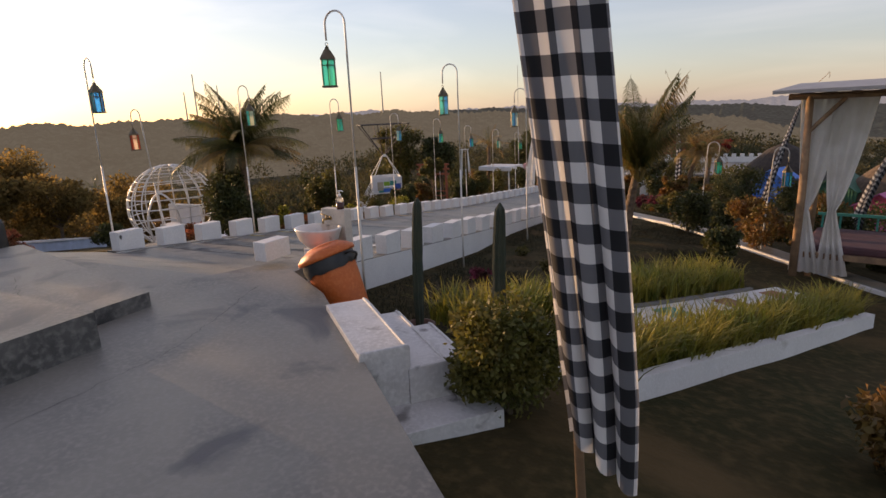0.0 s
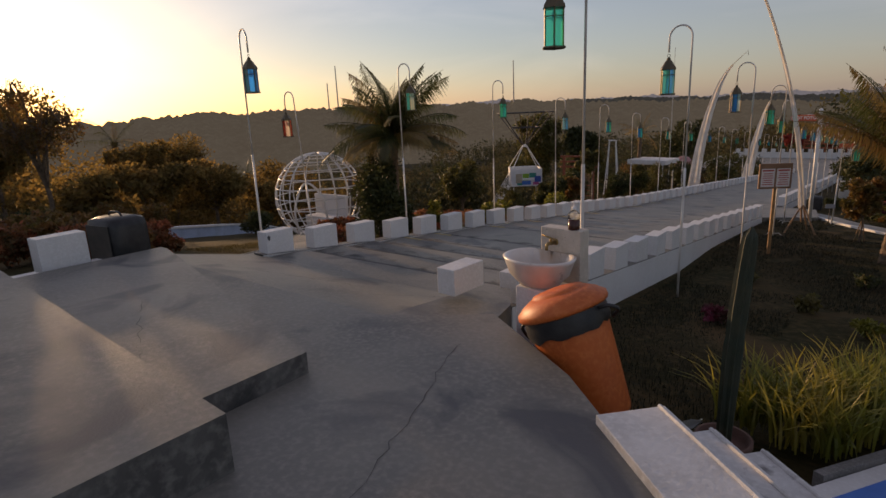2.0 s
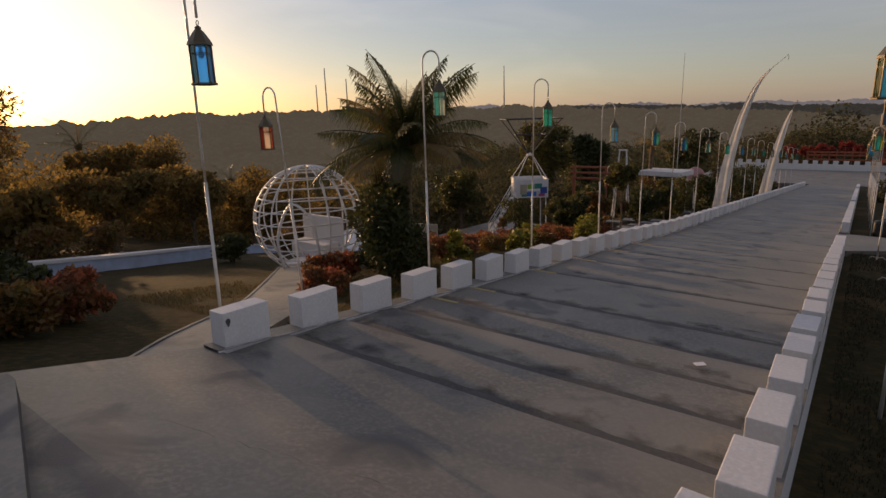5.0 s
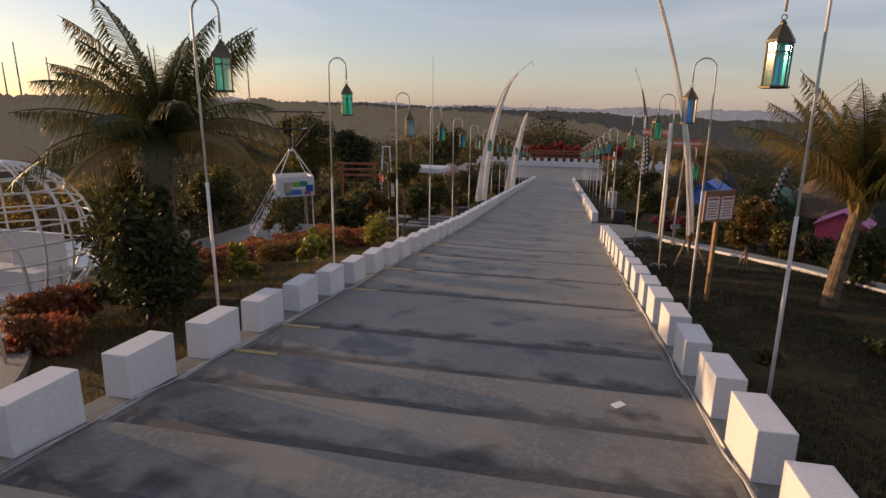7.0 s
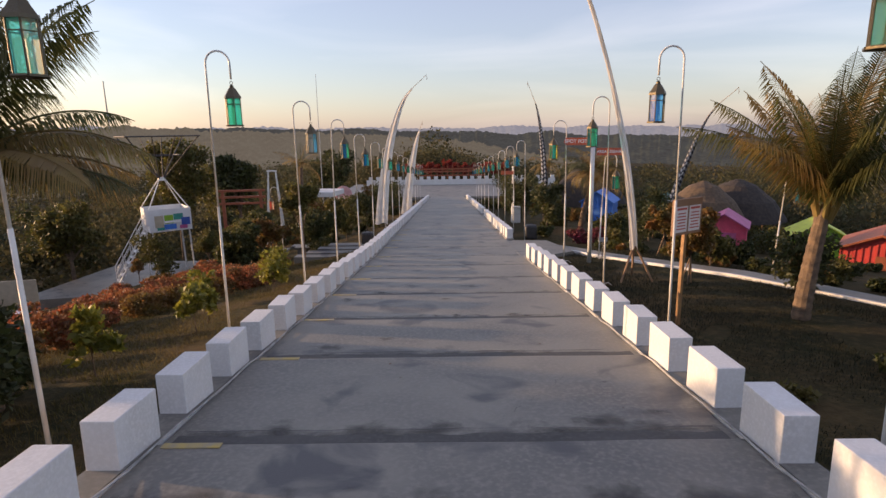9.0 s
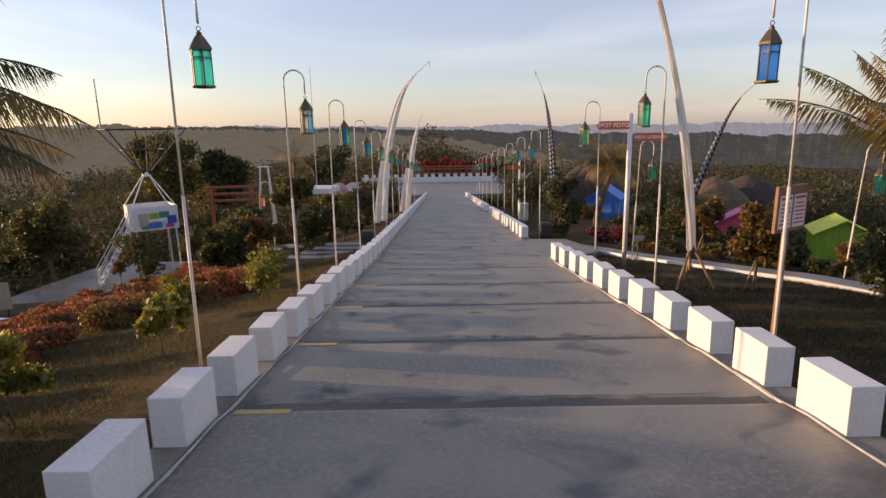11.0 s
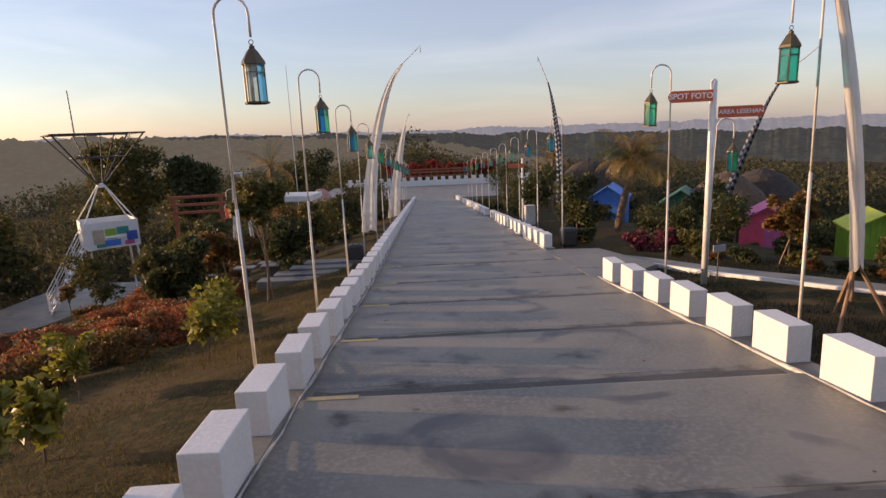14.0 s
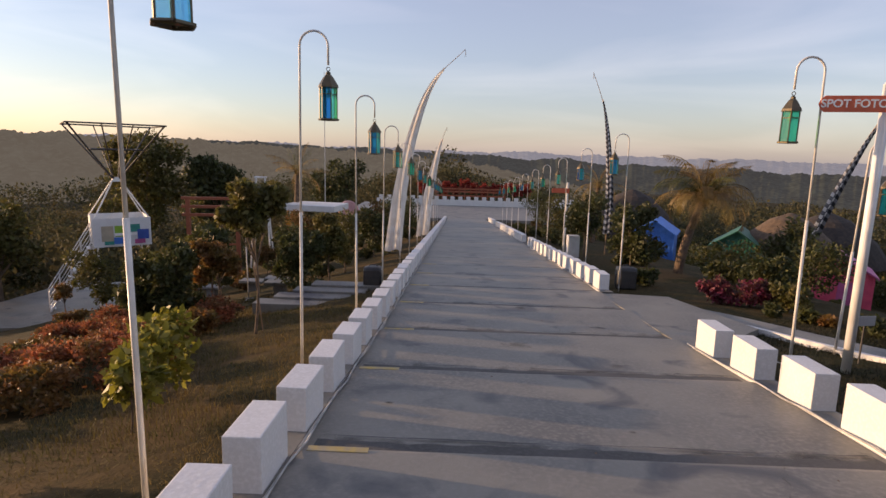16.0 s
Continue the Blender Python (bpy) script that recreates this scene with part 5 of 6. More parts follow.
def drooping_tree(x, y, h, spread, label, seed):
    """A thin tree: a forked trunk, arching limbs and hanging twigs with few leaves."""
    rnd = random.Random(seed)
    t = thing("tree", x, y, ground_z(x, y), label, "tree")
    trunk = curve_points([(0, 0, -0.1), (0.1, 0.1, h * 0.3), (0.0, -0.1, h * 0.62)], 6)
    part("trunk", tube(trunk, [0.09 * (1 - 0.55 * i / len(trunk)) for i in range(len(trunk))], 8), BARK, t, smooth=True)
    twigs, clumps = bmesh.new(), []
    for k in range(11):
        a = k * 2.4 + rnd.uniform(-0.3, 0.3)
        r, up = spread * rnd.uniform(0.5, 1.0), h * rnd.uniform(0.75, 1.02)
        st = trunk[int(len(trunk) * rnd.uniform(0.45, 0.95))]
        d = Vector((math.cos(a), math.sin(a), 0))
        line = curve_points([st, st + d * r * 0.4 + Vector((0, 0, (up - st.z) * 0.75)), Vector((0, 0, up)) + d * r * 0.8, Vector((0, 0, up - 0.35)) + d * r * 1.15], 5)
        part("limb", tube(line, [0.04 * (1 - 0.8 * i / len(line)) for i in range(len(line))], 6), BARK, t, smooth=True)
        for p in line[4:]:
            for j in range(3):
                o_ = Vector((rnd.uniform(-1, 1), rnd.uniform(-1, 1), 0)) * 0.45
                e = p + o_ + Vector((0, 0, rnd.uniform(-0.7, 0.15)))
                tube([p, p + o_ * 0.6 + Vector((0, 0, 0.12)), e], [0.008, 0.006, 0.003], 4, twigs)
                for q in (0.5, 0.8, 1.0):
                    clumps.append((tuple(p.lerp(e, q)), (0.10, 0.10, 0.12)))
    part("twigs", twigs, BARK, t)
    # orange leaf colour stands in for low sun behind the twigs
    obj("foliage", leaves_mesh("foliage", clumps, 5200, 0.05, LEAF_ORANGE, seed, shell=0.2), t)


drooping_tree(-14.2, 7.5, 4.5, 1.8, "thin sparse tree with drooping orange-lit twigs below the terrace", 395)
drooping_tree(-16.2, 3.6, 5.2, 1.9, "tall thin tree with hanging twigs below the terrace", 397)
for i, (x, y, r) in enumerate(((-11.0, 6.4, 0.7), (-13, 8.8, 0.8), (-9.5, 6.9, 0.6), (-8.6, 5.6, 0.6), (-7.2, 6.6, 0.5), (-16, 11, 0.9), (-11.5, 12.6, 0.6), (-12.8, 15.5, 0.7), (-6.5, 6.2, 0.5), (-5.6, 5.2, 0.5))):
    shrub("shrub", x, y, r, r * 0.75, LEAF_ORANGE if i % 2 else LEAF_DARK, 2000, 0.06, "brown-green garden shrub below the terrace", seed=400 + i)
for i, (x, y, r) in enumerate(((-5.2, 5.9, 0.5), (-5.9, 6.7, 0.55), (-6.6, 5.6, 0.6), (-4.6, 5.0, 0.45), (-7.6, 5.4, 0.6), (-5.8, 4.4, 0.55))):
    shrub("shrub", x, y, r, r * 0.7, LEAF_RED if i % 2 else LEAF_ORANGE, 2600, 0.045, "rust-brown shrub below the edge of the terrace", seed=425 + i)
for i, (x, y) in enumerate(((-33, 17), (-25, 29), (-44, 33))):
    palm(x, y, 5.5, 2.4, 12, "far palm against the hazy hill", 440 + i, (0.3, 0), trunk=0.16, pairs=22)

# right garden
for i, (x, y, h, r, m, n, st) in enumerate(((4.75, 17.75, 1.05, 0.46, LEAF_ORANGE, 3600, 2), (5.95, 22.2, 0.95, 0.42, LEAF_ORANGE, 2600, 2), (6.2, 19.9, 0.55, 0.42, LEAF_MID, 2200, 0), (7.7, 21.4, 0.2, 0.45, LEAF_DARK, 2600, 0), (6.0, 26.4, 0.5, 0.6, LEAF_DARK, 3000, 0),
                                            (7.6, 27.8, 0.7, 0.75, LEAF_DARK, 3000, 0), (4.4, 31.4, 1.3, 0.85, LEAF_DARK, 3000, 0), (3.9, 35.5, 1.5, 0.9, LEAF_DARK, 2600, 0), (5.2, 34.0, 0.5, 0.7, LEAF_MID, 2600, 0), (8.8, 30.6, 1.3, 1.0, LEAF_DARK, 2600, 0), (10.4, 23.2, 0.3, 0.4, LEAF_ORANGE, 1800, 0),
                                            (8.2, 25.6, 0.25, 0.4, LEAF_DARK, 1600, 0), (14.6, 22.4, 1.0, 0.9, LEAF_DARK, 2600, 0), (9.4, 20.2, 0.1, 0.5, LEAF_MID, 2400, 0), (9.6, 17.4, 0.7, 0.7, LEAF_ORANGE, 2400, 0), (11.5, 18.6, 0.9, 0.9, LEAF_DARK, 2600, 0), (4.6, 43, 1.5, 1.0, LEAF_MID, 2000, 0),
                                            (5.0, 51, 1.7, 1.2, LEAF_DARK, 2000, 0), (5.4, 60, 1.9, 1.4, LEAF_MID, 1800, 0), (11.2, 34.5, 1.4, 1.0, LEAF_DARK, 2400, 0), (18, 26, 1.5, 1.2, LEAF_DARK, 2400, 0), (15, 21, 1.2, 1.1, LEAF_MID, 2400, 0))):
    small_tree(x, y, h, r, r * 0.95, m, n, 0.05 + 0.02 * (y > 30), "small bushy garden tree beside the garden path", 500 + i, sticks=st, trunk=0.025 + 0.01 * (r > 0.7))
for i, (x, y) in enumerate(((4.5, 25.9), (5.0, 25.5), (5.5, 25.1))):
    shrub("flowering_shrub", x, y, 0.38, 0.3, MAGENTA if i < 2 else LEAF_MID, 1100, 0.05, "shrub covered in magenta flowers beside the path", seed=560 + i, category="flowers")
for i, (x, y, c) in enumerate(((3.6, 9.2, MAGENTA), (5.1, 9.8, LEAF_YELLOW), (4.4, 10.6, LEAF_MID), (5.7, 11.4, LEAF_MID), (3.4, 12.2, LEAF_MID), (5.0, 12.9, LEAF_DARK))):
    shrub("flowering_shrub", x, y, 0.2, 0.12, c, 260, 0.04, "small low garden plant on the dark lawn", seed=580 + i, category="plant", clumps=4)
shrub("conifer_shrub", 5.8, 4.25, 0.5, 0.5, THUJA, 16000, 0.024, "dense green conifer bush beside the steps", seed=601, clumps=10)
shrub("shrub", 8.5, 4.9, 0.5, 0.42, LEAF_ORANGE, 3600, 0.04, "orange-tipped bush on the shaded lawn", seed=602)
for i, (x, y, r, m) in enumerate(((6.6, 15.4 + 1.9, 0.7, LEAF_DARK), (8.3, 16.0, 0.75, LEAF_ORANGE), (7.4, 13.9, 0.5, LEAF_DARK), (10.6, 11.4, 0.6, LEAF_ORANGE), (9.9, 17.0, 0.8, LEAF_DARK))):
    shrub("shrub", x, y, r, r * 0.85, m, 2800, 0.05, "dense clipped bush at the edge of the lawn", seed=620 + i)

# hedges and undergrowth
rnd = random.Random(77)
hedge = []
for i, q in enumerate(curve_points([(4.6, 24.4, 0), (5.9, 22.0, 0), (6.9, 20.3, 0), (8.4, 18.4, 0), (10.0, 16.2, 0), (12.2, 13.9, 0)], 5)):
    hedge.append((q.x + rnd.uniform(-0.15, 0.3), q.y + rnd.uniform(-0.2, 0.3), rnd.uniform(0.16, 0.3)))
for i in range(26):
    hedge.append((rnd.uniform(7.5, 17), rnd.uniform(20, 34), rnd.uniform(0.2, 0.36)))
for i in range(24):
    hedge.append((rnd.uniform(3.4, 8), rnd.uniform(28, 58), rnd.uniform(0.4, 0.75)))
for i in range(30):
    hedge.append((rnd.uniform(-12.5, -3.8), rnd.uniform(27.5, 60), rnd.uniform(0.35, 0.7)))
for i, (x, y, q) in enumerate(hedge):
    shrub("shrub", x, y, q, q * 0.6, (LEAF_DARK, LEAF_MID, LEAF_ORANGE, LEAF_DARK)[i % 4], 900, 0.05 + 0.02 * (y > 30), ("dark green", "olive", "rusty orange-green", "dark green")[i % 4] + " low shrub in the planted garden", seed=800 + i, group="garden shrubs", clumps=5)

# grass beds along the tile path
rng = np.random.default_rng(7)
u = Vector((0.47, 0.88, 0)).normalized()
w = Vector((u.y, -u.x, 0))


def bed(name, start, length, width, count, tall, seed):
    rr = np.random.default_rng(seed)
    tuft = rr.random((int(count / 14), 2))
    roots = []
    for a, b in tuft:
        for k in range(14):
            p = Vector(start) + u * (a * length + rr.normal() * 0.04) + w * (b * width + rr.normal() * 0.04)
            roots.append((p.x, p.y, ground_z(p.x, p.y) + 0.1))
    tagged(obj(name, blades_mesh(name, roots, tall, 0.022, IRIS, seed, 0.75, 4)), "yellow-green strap-leaved grass in a planted bed", "grass", kind="stuff")


PATH = Vector((5.2, 4.6, 0))
bed("bed_grass", PATH + u * 0.8 - w * 1.5, 6.0, 0.75, 4200, 0.46, 11)
bed("bed_grass", PATH + u * 0.9 + w * 0.47, 6.0, 0.44, 4200, 0.48, 12)

garden = tagged(new("pavement_tiles"), "pale garden path inlaid with coloured rectangles", "path", kind="structure")


def along(start, length, width, mat, name, lift, thick=0.12):
    bm = bmesh.new()
    n = max(1, int(length / 0.5))
    prev = None
    for k in range(n + 1):
        c = Vector(start) + u * (length * k / n)
        ring = []
        for sx in (0, 1):
            p = c + w * width * sx
            z = ground_z(p.x, p.y)
            ring += [bm.verts.new((p.x, p.y, z + lift)), bm.verts.new((p.x, p.y, z + lift - thick))]
        q = [ring[0], ring[2], ring[3], ring[1]]
        if prev:
            for a in range(4):
                bm.faces.new((prev[a], prev[(a + 1) % 4], q[(a + 1) % 4], q[a]))
        else:
            bm.faces.new(q)
        prev = q
    bm.faces.new(prev[::-1])
    bmesh.ops.recalc_face_normals(bm, faces=bm.faces[:])
    return part(name, bm, mat, garden)


path0 = PATH + u * 0.15 - w * 0.66
along(path0, 7.6, 1.06, WHITE, "path_slab", 0.10, 0.3)
colours = ["blue", "brown", "navy", "rust", "teal", "green", "brown", "teal", "rust"]
for i, c in enumerate(colours):
    s0 = path0 + u * (0.42 + 0.78 * i) + w * (0.12 + 0.4 * (i % 2))
    along(s0, 0.5, 0.36, PAINTS[c], "coloured_tile", 0.106, 0.02)
along(PATH + u * 0.9 + w * 0.93, 6.0, 0.12, WHITE, "bed_kerb", 0.22, 0.75)
along(PATH + u * 0.7 - w * 0.73, 6.2, 0.06, CONCRETE_DARK, "bed_kerb", 0.14, 0.3)
along(PATH + u * 0.9 + w * 0.41, 6.0, 0.05, CONCRETE_DARK, "bed_kerb", 0.13, 0.3)

# curved garden path on the right
gp = curve_points([(2.3, 24.6, 0), (3.3, 23.9, 0), (4.3, 21.2, 0), (5.4, 19.2, 0), (6.9, 17.2, 0), (8.6, 14.9, 0), (11, 12.4, 0), (15, 9, 0)], 8)


def ribbon(line, half, mat, name, lift, thick, parent, off=0.0):
    bm = bmesh.new()
    prev = None
    for i, p in enumerate(line):
        d = (line[min(i + 1, len(line) - 1)] - line[max(i - 1, 0)]).normalized()
        s = Vector((d.y, -d.x, 0))
        q = []
        for sx, dz in ((-1, 0), (1, 0), (1, -thick), (-1, -thick)):
            c = p + s * (off + sx * half)
            q.append(bm.verts.new((c.x, c.y, ground_z(p.x, p.y) + lift + dz)))
        if prev:
            for a in range(4):
                bm.faces.new((prev[a], prev[(a + 1) % 4], q[(a + 1) % 4], q[a]))
        else:
            bm.faces.new(q)
        prev = q
    bm.faces.new(prev[::-1])
    bmesh.ops.recalc_face_normals(bm, faces=bm.faces[:])
    return part(name, bm, mat, parent)


side_path = tagged(new("pavement_garden"), "narrow curving concrete garden path with pale kerbs", "path", kind="structure")
ribbon(gp, 0.26, CONCRETE, "path_slab", 0.06, 0.4, side_path, -0.26)
ribbon(gp, 0.035, WHITE, "kerb", 0.08, 0.4, side_path, 0.03)
slab("path_slab", [(1.95, 21.25), (2.3, 21.25), (3.6, 22.6), (3.3, 25.4), (2.23, 25.6), (1.95, 25.6)], lambda x, y: floor_z(y) - 0.005, 0.5, CONCRETE, side_path)
globe_path = tagged(new("pavement_globe"), "pale concrete path stepping down to the globe", "path", kind="structure")
gl = curve_points([(-2.2, 6.0, 0), (-3.2, 7.1, 0), (-4.3, 8.7, 0), (-5.6, 10.0, 0), (-8.0, 12.2, 0), (-9.5, 13.6, 0)], 6)
ribbon(gl, 0.5, CONCRETE, "path_slab", 0.09, 0.4, globe_path)
ribbon(gl, 0.02, CONCRETE, "kerb", 0.105, 0.4, globe_path, -0.52)
ribbon(gl, 0.02, CONCRETE, "kerb", 0.105, 0.4, globe_path, 0.52)


# ---- globe frame ----
gz0 = ground_z(-8.4, 12.9)
globe = thing("globe_frame", -8.4, 12.9, gz0, "white metal lattice globe with an arched doorway", "globe")
R, cz = 1.32, 1.2
for k in range(18):
    a = math.pi * 2 * k / 18
    if abs(((a - math.radians(-52) + math.pi) % (2 * math.pi)) - math.pi) < 0.32:
        continue
    pts = [(R * math.sin(t) * math.cos(a), R * math.sin(t) * math.sin(a), cz + R * math.cos(t)) for t in [0.05 + 2.5 * i / 24 for i in range(25)]]
    part("meridian", tube(pts, 0.021, 6), WHITE_METAL, globe, smooth=True)
for t in (0.3, 0.6, 0.85, 1.08, 1.3, 1.52, 1.75, 1.98, 2.2, 2.42):
    pts = []
    for i in range(41):
        a = 2 * math.pi * i / 40
        pts.append((R * math.sin(t) * math.cos(a), R * math.sin(t) * math.sin(a), cz + R * math.cos(t)))
    part("ring", tube(pts, 0.017, 6), WHITE_METAL, globe, smooth=True)
part("arch", tube(curve_points([(0.35, -1.12, 0.1), (0.36, -1.25, 1.0), (0.62, -1.0, 1.75), (1.0, -0.75, 1.3), (1.05, -0.62, 0.1)], 8), 0.032, 8), WHITE_METAL, globe, smooth=True)
part("base_ring", turned([(0.75, 0.0), (0.82, 0.0), (0.82, 0.09), (0.75, 0.09)], 32), WHITE, globe)
seat = thing("white_bench", -9.0, 13.7, gz0 + 0.05, "white painted backdrop and bench inside the globe", "bench")
part("panel", box(1.5, 0.1, 1.05, (0, 0.1, 0), 0.01), WHITE, seat)
part("seat", box(1.3, 0.5, 0.42, (0, -0.22, 0), 0.01), WHITE, seat)

# retaining wall behind the globe
blue_wall = tagged(new("wall_retaining"), "long low pale blue retaining wall below the terrace", "wall", kind="structure")
bl = curve_points([(-11, 2, 0), (-11.6, 6.5, 0), (-12.6, 10, 0), (-14, 13, 0), (-17.5, 17, 0), (-25, 24, 0)], 8)
ribbon(bl, 0.12, PAINTS["paleblue"], "wall_base", 0.34, 1.4, blue_wall)
ribbon(bl, 0.16, WHITE, "coping", 0.41, 0.07, blue_wall)


# ---- balloon tower ----
tz = ground_z(-16.9, 40)
tower = thing("balloon_tower", -16.9, 40.0, tz, "white balloon-shaped photo platform with dark frame, stairs and bright banner", "tower", turn=38)
rel = -tz
plat, box_h, neck, top = rel - 3.9, 1.3, rel - 0.9, rel + 1.55
for sx in (-1, 1):
    for sy in (-1, 1):
        part("leg", tube([(sx * 1.06, sy * 1.06, 0), (sx * 1.0, sy * 1.0, plat)], 0.045, 8), WHITE_METAL, tower)
        part("stay", tube([(sx * 1.08, sy * 1.08, plat + box_h), (sx * 0.13, sy * 0.13, neck)], 0.032, 8), WHITE_METAL, tower)
        part("upper_stay", tube([(sx * 0.12, sy * 0.12, neck), (sx * 1.85, sy * 1.85, top)], 0.04, 8), IRON, tower)
        part("upper_stay", tube([(sx * 0.1, sy * 0.1, neck), (sx * 0.6, sy * 1.85, top)], 0.03, 8), IRON, tower)
for h, r in ((top, 1.9), (neck + 0.55 * (top - neck), 0.98)):
    for a, b in (((-r, -r), (r, -r)), ((r, -r), (r, r)), ((r, r), (-r, r)), ((-r, r), (-r, -r))):
        part("ring_bar", tube([(*a, h), (*b, h)], 0.035, 8), IRON, tower)
part("collar", box(0.34, 0.34, 0.2, (0, 0, neck - 0.12), 0.01), WHITE_METAL, tower)
part("platform", box(2.3, 2.3, 0.1, (0, 0, plat), 0.01), WHITE_METAL, tower)
for sx, sy, w_, d_ in ((0, -1.13, 2.3, 0.04), (0, 1.13, 2.3, 0.04), (1.13, 0, 0.04, 2.22), (-1.13, 0.55, 0.04, 1.1)):
    part("side_panel", box(w_, d_, box_h - 0.1, (sx, sy, plat + 0.1), 0.004), WHITE, tower)
for i, (x0, z0, ww, hh, c) in enumerate(((-0.75, 0.25, 0.5, 0.7, "beige"), (-0.2, 0.45, 0.5, 0.5, "green"), (0.35, 0.65, 0.55, 0.35, "teal"), (0.75, 0.3, 0.5, 0.45, "navy"), (-0.15, 0.12, 0.7, 0.3, "blue"), (0.6, 0.1, 0.45, 0.2, "violet"), (-0.7, 0.1, 0.4, 0.16, "teal"))):
    part("banner_patch", box(ww * 0.95, 0.01, hh, (x0 * 0.95 + 0.1, -1.158 - 0.004 * i, plat + z0)), PAINTS[c], tower)
part("banner_band", box(0.9, 0.01, 0.12, (0.12, -1.195, plat + 0.5)), LETTER, tower)
for sy in (-0.45, 0.35):
    part("stringer", tube([(-1.15, sy, plat + 0.05), (-2.95, sy, 0.05)], 0.045, 6), WHITE_METAL, tower)
    part("handrail", tube([(-1.15, sy, plat + 0.95), (-2.95, sy, 0.95)], 0.025, 6), WHITE_METAL, tower)
    part("handrail", tube([(-1.15, sy, plat + 0.5), (-2.95, sy, 0.5)], 0.018, 6), WHITE_METAL, tower)
    for i in range(5):
        t = i / 4
        part("baluster", tube([(-1.15 - 1.8 * t, sy, plat * (1 - t) + 0.05), (-1.15 - 1.8 * t, sy, plat * (1 - t) + 0.95)], 0.02, 6), WHITE_METAL, tower)
for i in range(9):
    t = (i + 0.5) / 9
    part("tread", box(0.24, 0.8, 0.03, (-1.15 - 1.8 * t, -0.05, plat * (1 - t))), WHITE_METAL, tower)
pad = tagged(new("pavement_tower"), "pale concrete paving below the tower", "path", kind="structure")
slab("path_slab", [(-23, 35), (-12.5, 36.5), (-12, 43), (-22, 44)], lambda x, y: ground_z(-17, 39.5) + 0.05 + 0.02 * (x + 17), 0.6, CONCRETE, pad)
slab("path_slab", [(-26, 26), (-17, 25.5), (-16, 28.6), (-25, 30)], lambda x, y: ground_z(-19, 28) + 0.3, 1.0, WHITE, pad)
poster = thing("picture_board", -20.5, 32, ground_z(-20.5, 32), "framed faded landscape board on legs", "board", turn=12)
part("panel", box(2.2, 0.08, 1.2, (0, 0, 0.6), 0.01), PAINTS["beige"], poster)
for sx in (-0.9, 0.9):
    part("leg", tube([(sx, 0.05, 0), (sx, 0.05, 1.8)], 0.04, 6), IRON, poster)
frame_gate = thing("timber_gate", -11.3, 37.5, ground_z(-11.3, 37.5), "rust-red timber gate frame with crossbars", "gate", turn=8)
gh = -1.4 - ground_z(-11.3, 37.5)
for sx in (-1.0, 1.0):
    part("post", box(0.16, 0.16, gh, (sx, 0, 0), 0.01), PAINTS["rust"], frame_gate)
for h in (gh - 0.1, gh - 0.45, gh - 0.8):
    part("crossbar", box(2.5, 0.12, 0.12, (0, 0, h), 0.01), PAINTS["rust"], frame_gate)
for i in range(5):
    part("rail", box(1.9, 0.05, 0.08, (0, -0.05, 0.5 + 0.35 * i), 0.005), PAINTS["rust"], frame_gate)

# white canopy, step blocks and far clutter on the left
canopy = thing("white_canopy", -9.2, 46.5, ground_z(-9.2, 46.5), "small white flat-roofed canopy on posts", "canopy", turn=-8)
chh = -2.75 - ground_z(-9.2, 46.5)
part("roof", box(3.1, 2.4, 0.35, (0, 0, chh), 0.04), WHITE, canopy)
for sx in (-1.2, 1.2):
    for sy in (-0.9, 0.9):
        part("post", tube([(sx, sy, 0), (sx, sy, chh)], 0.06, 8), WHITE_METAL, canopy)
heart = thing("pink_screen", -8.4, 52, ground_z(-8.4, 52), "pale pink rounded photo screen", "screen")
part("panel", turned([(0.0, -0.04), (0.66, -0.04), (0.7, 0.0), (0.66, 0.04), (0.0, 0.04)], 28), material("pale_pink_paint", (0.72, 0.42, 0.42), 0.6, (0.62, 0.34, 0.35), 3), heart, m=pose(0, 0, -3.35 - ground_z(-8.4, 52), 90, 0, 0))
part("post", box(0.12, 0.1, -4.0 - ground_z(-8.4, 52) + 0.4), WHITE_METAL, heart)
swing = thing("swing_frame", -11.9, 45, ground_z(-11.9, 45), "white A-shaped swing frame", "swing")
sh = -0.9 - ground_z(-11.9, 45)
for sx in (-1, 1):
    part("leg", tube([(sx * 0.25, 0, sh), (sx * 0.6, 0.3, 0)], 0.05, 8), WHITE_METAL, swing)
    part("leg", tube([(sx * 0.25, 0, sh), (sx * 0.6, -0.3, 0)], 0.05, 8), WHITE_METAL, swing)
part("beam", tube([(-0.35, 0, sh), (0.35, 0, sh)], 0.05, 8), WHITE_METAL, swing)
lower_steps = tagged(new("stairs_lower"), "pale stone steps from the lower garden", "stairs", kind="structure")
for i in range(4):
    part("step", box(1.7, 0.45, 0.35, (-3.6 - 0.32 * i, 26.9 - 0.42 * i + 0.6, ground_z(-3.6, 26.9) - 0.18 - 0.05 * i), 0.015), CONCRETE, lower_steps)
for i, (x, y) in enumerate(((-6.6, 31.5), (-8.0, 33), (-5.9, 29.5), (-9.8, 33.8), (-7.2, 36))):
    tagged(part("garden_table", box(0.8, 0.5, 0.09, (x, y, ground_z(x, y) + 0.3), 0.02), CONCRETE, None), "low pale stone table in the lower garden", "table", "stone tables")
    tagged(part("table_base", box(0.3, 0.3, 0.32, (x, y, ground_z(x, y) - 0.02), 0.02), CONCRETE_DARK, None), "dark stone block under a garden table", "block", "stone table bases")
mast = thing("flag_mast", -11.9, 60, ground_z(-11.9, 60), "thin tall white mast beyond the garden", "mast")
part("pole", tube([(0, 0, 0), (0, 0, 6.8 - ground_z(-11.9, 60))], [0.05, 0.02], 6), GALVANISED, mast)
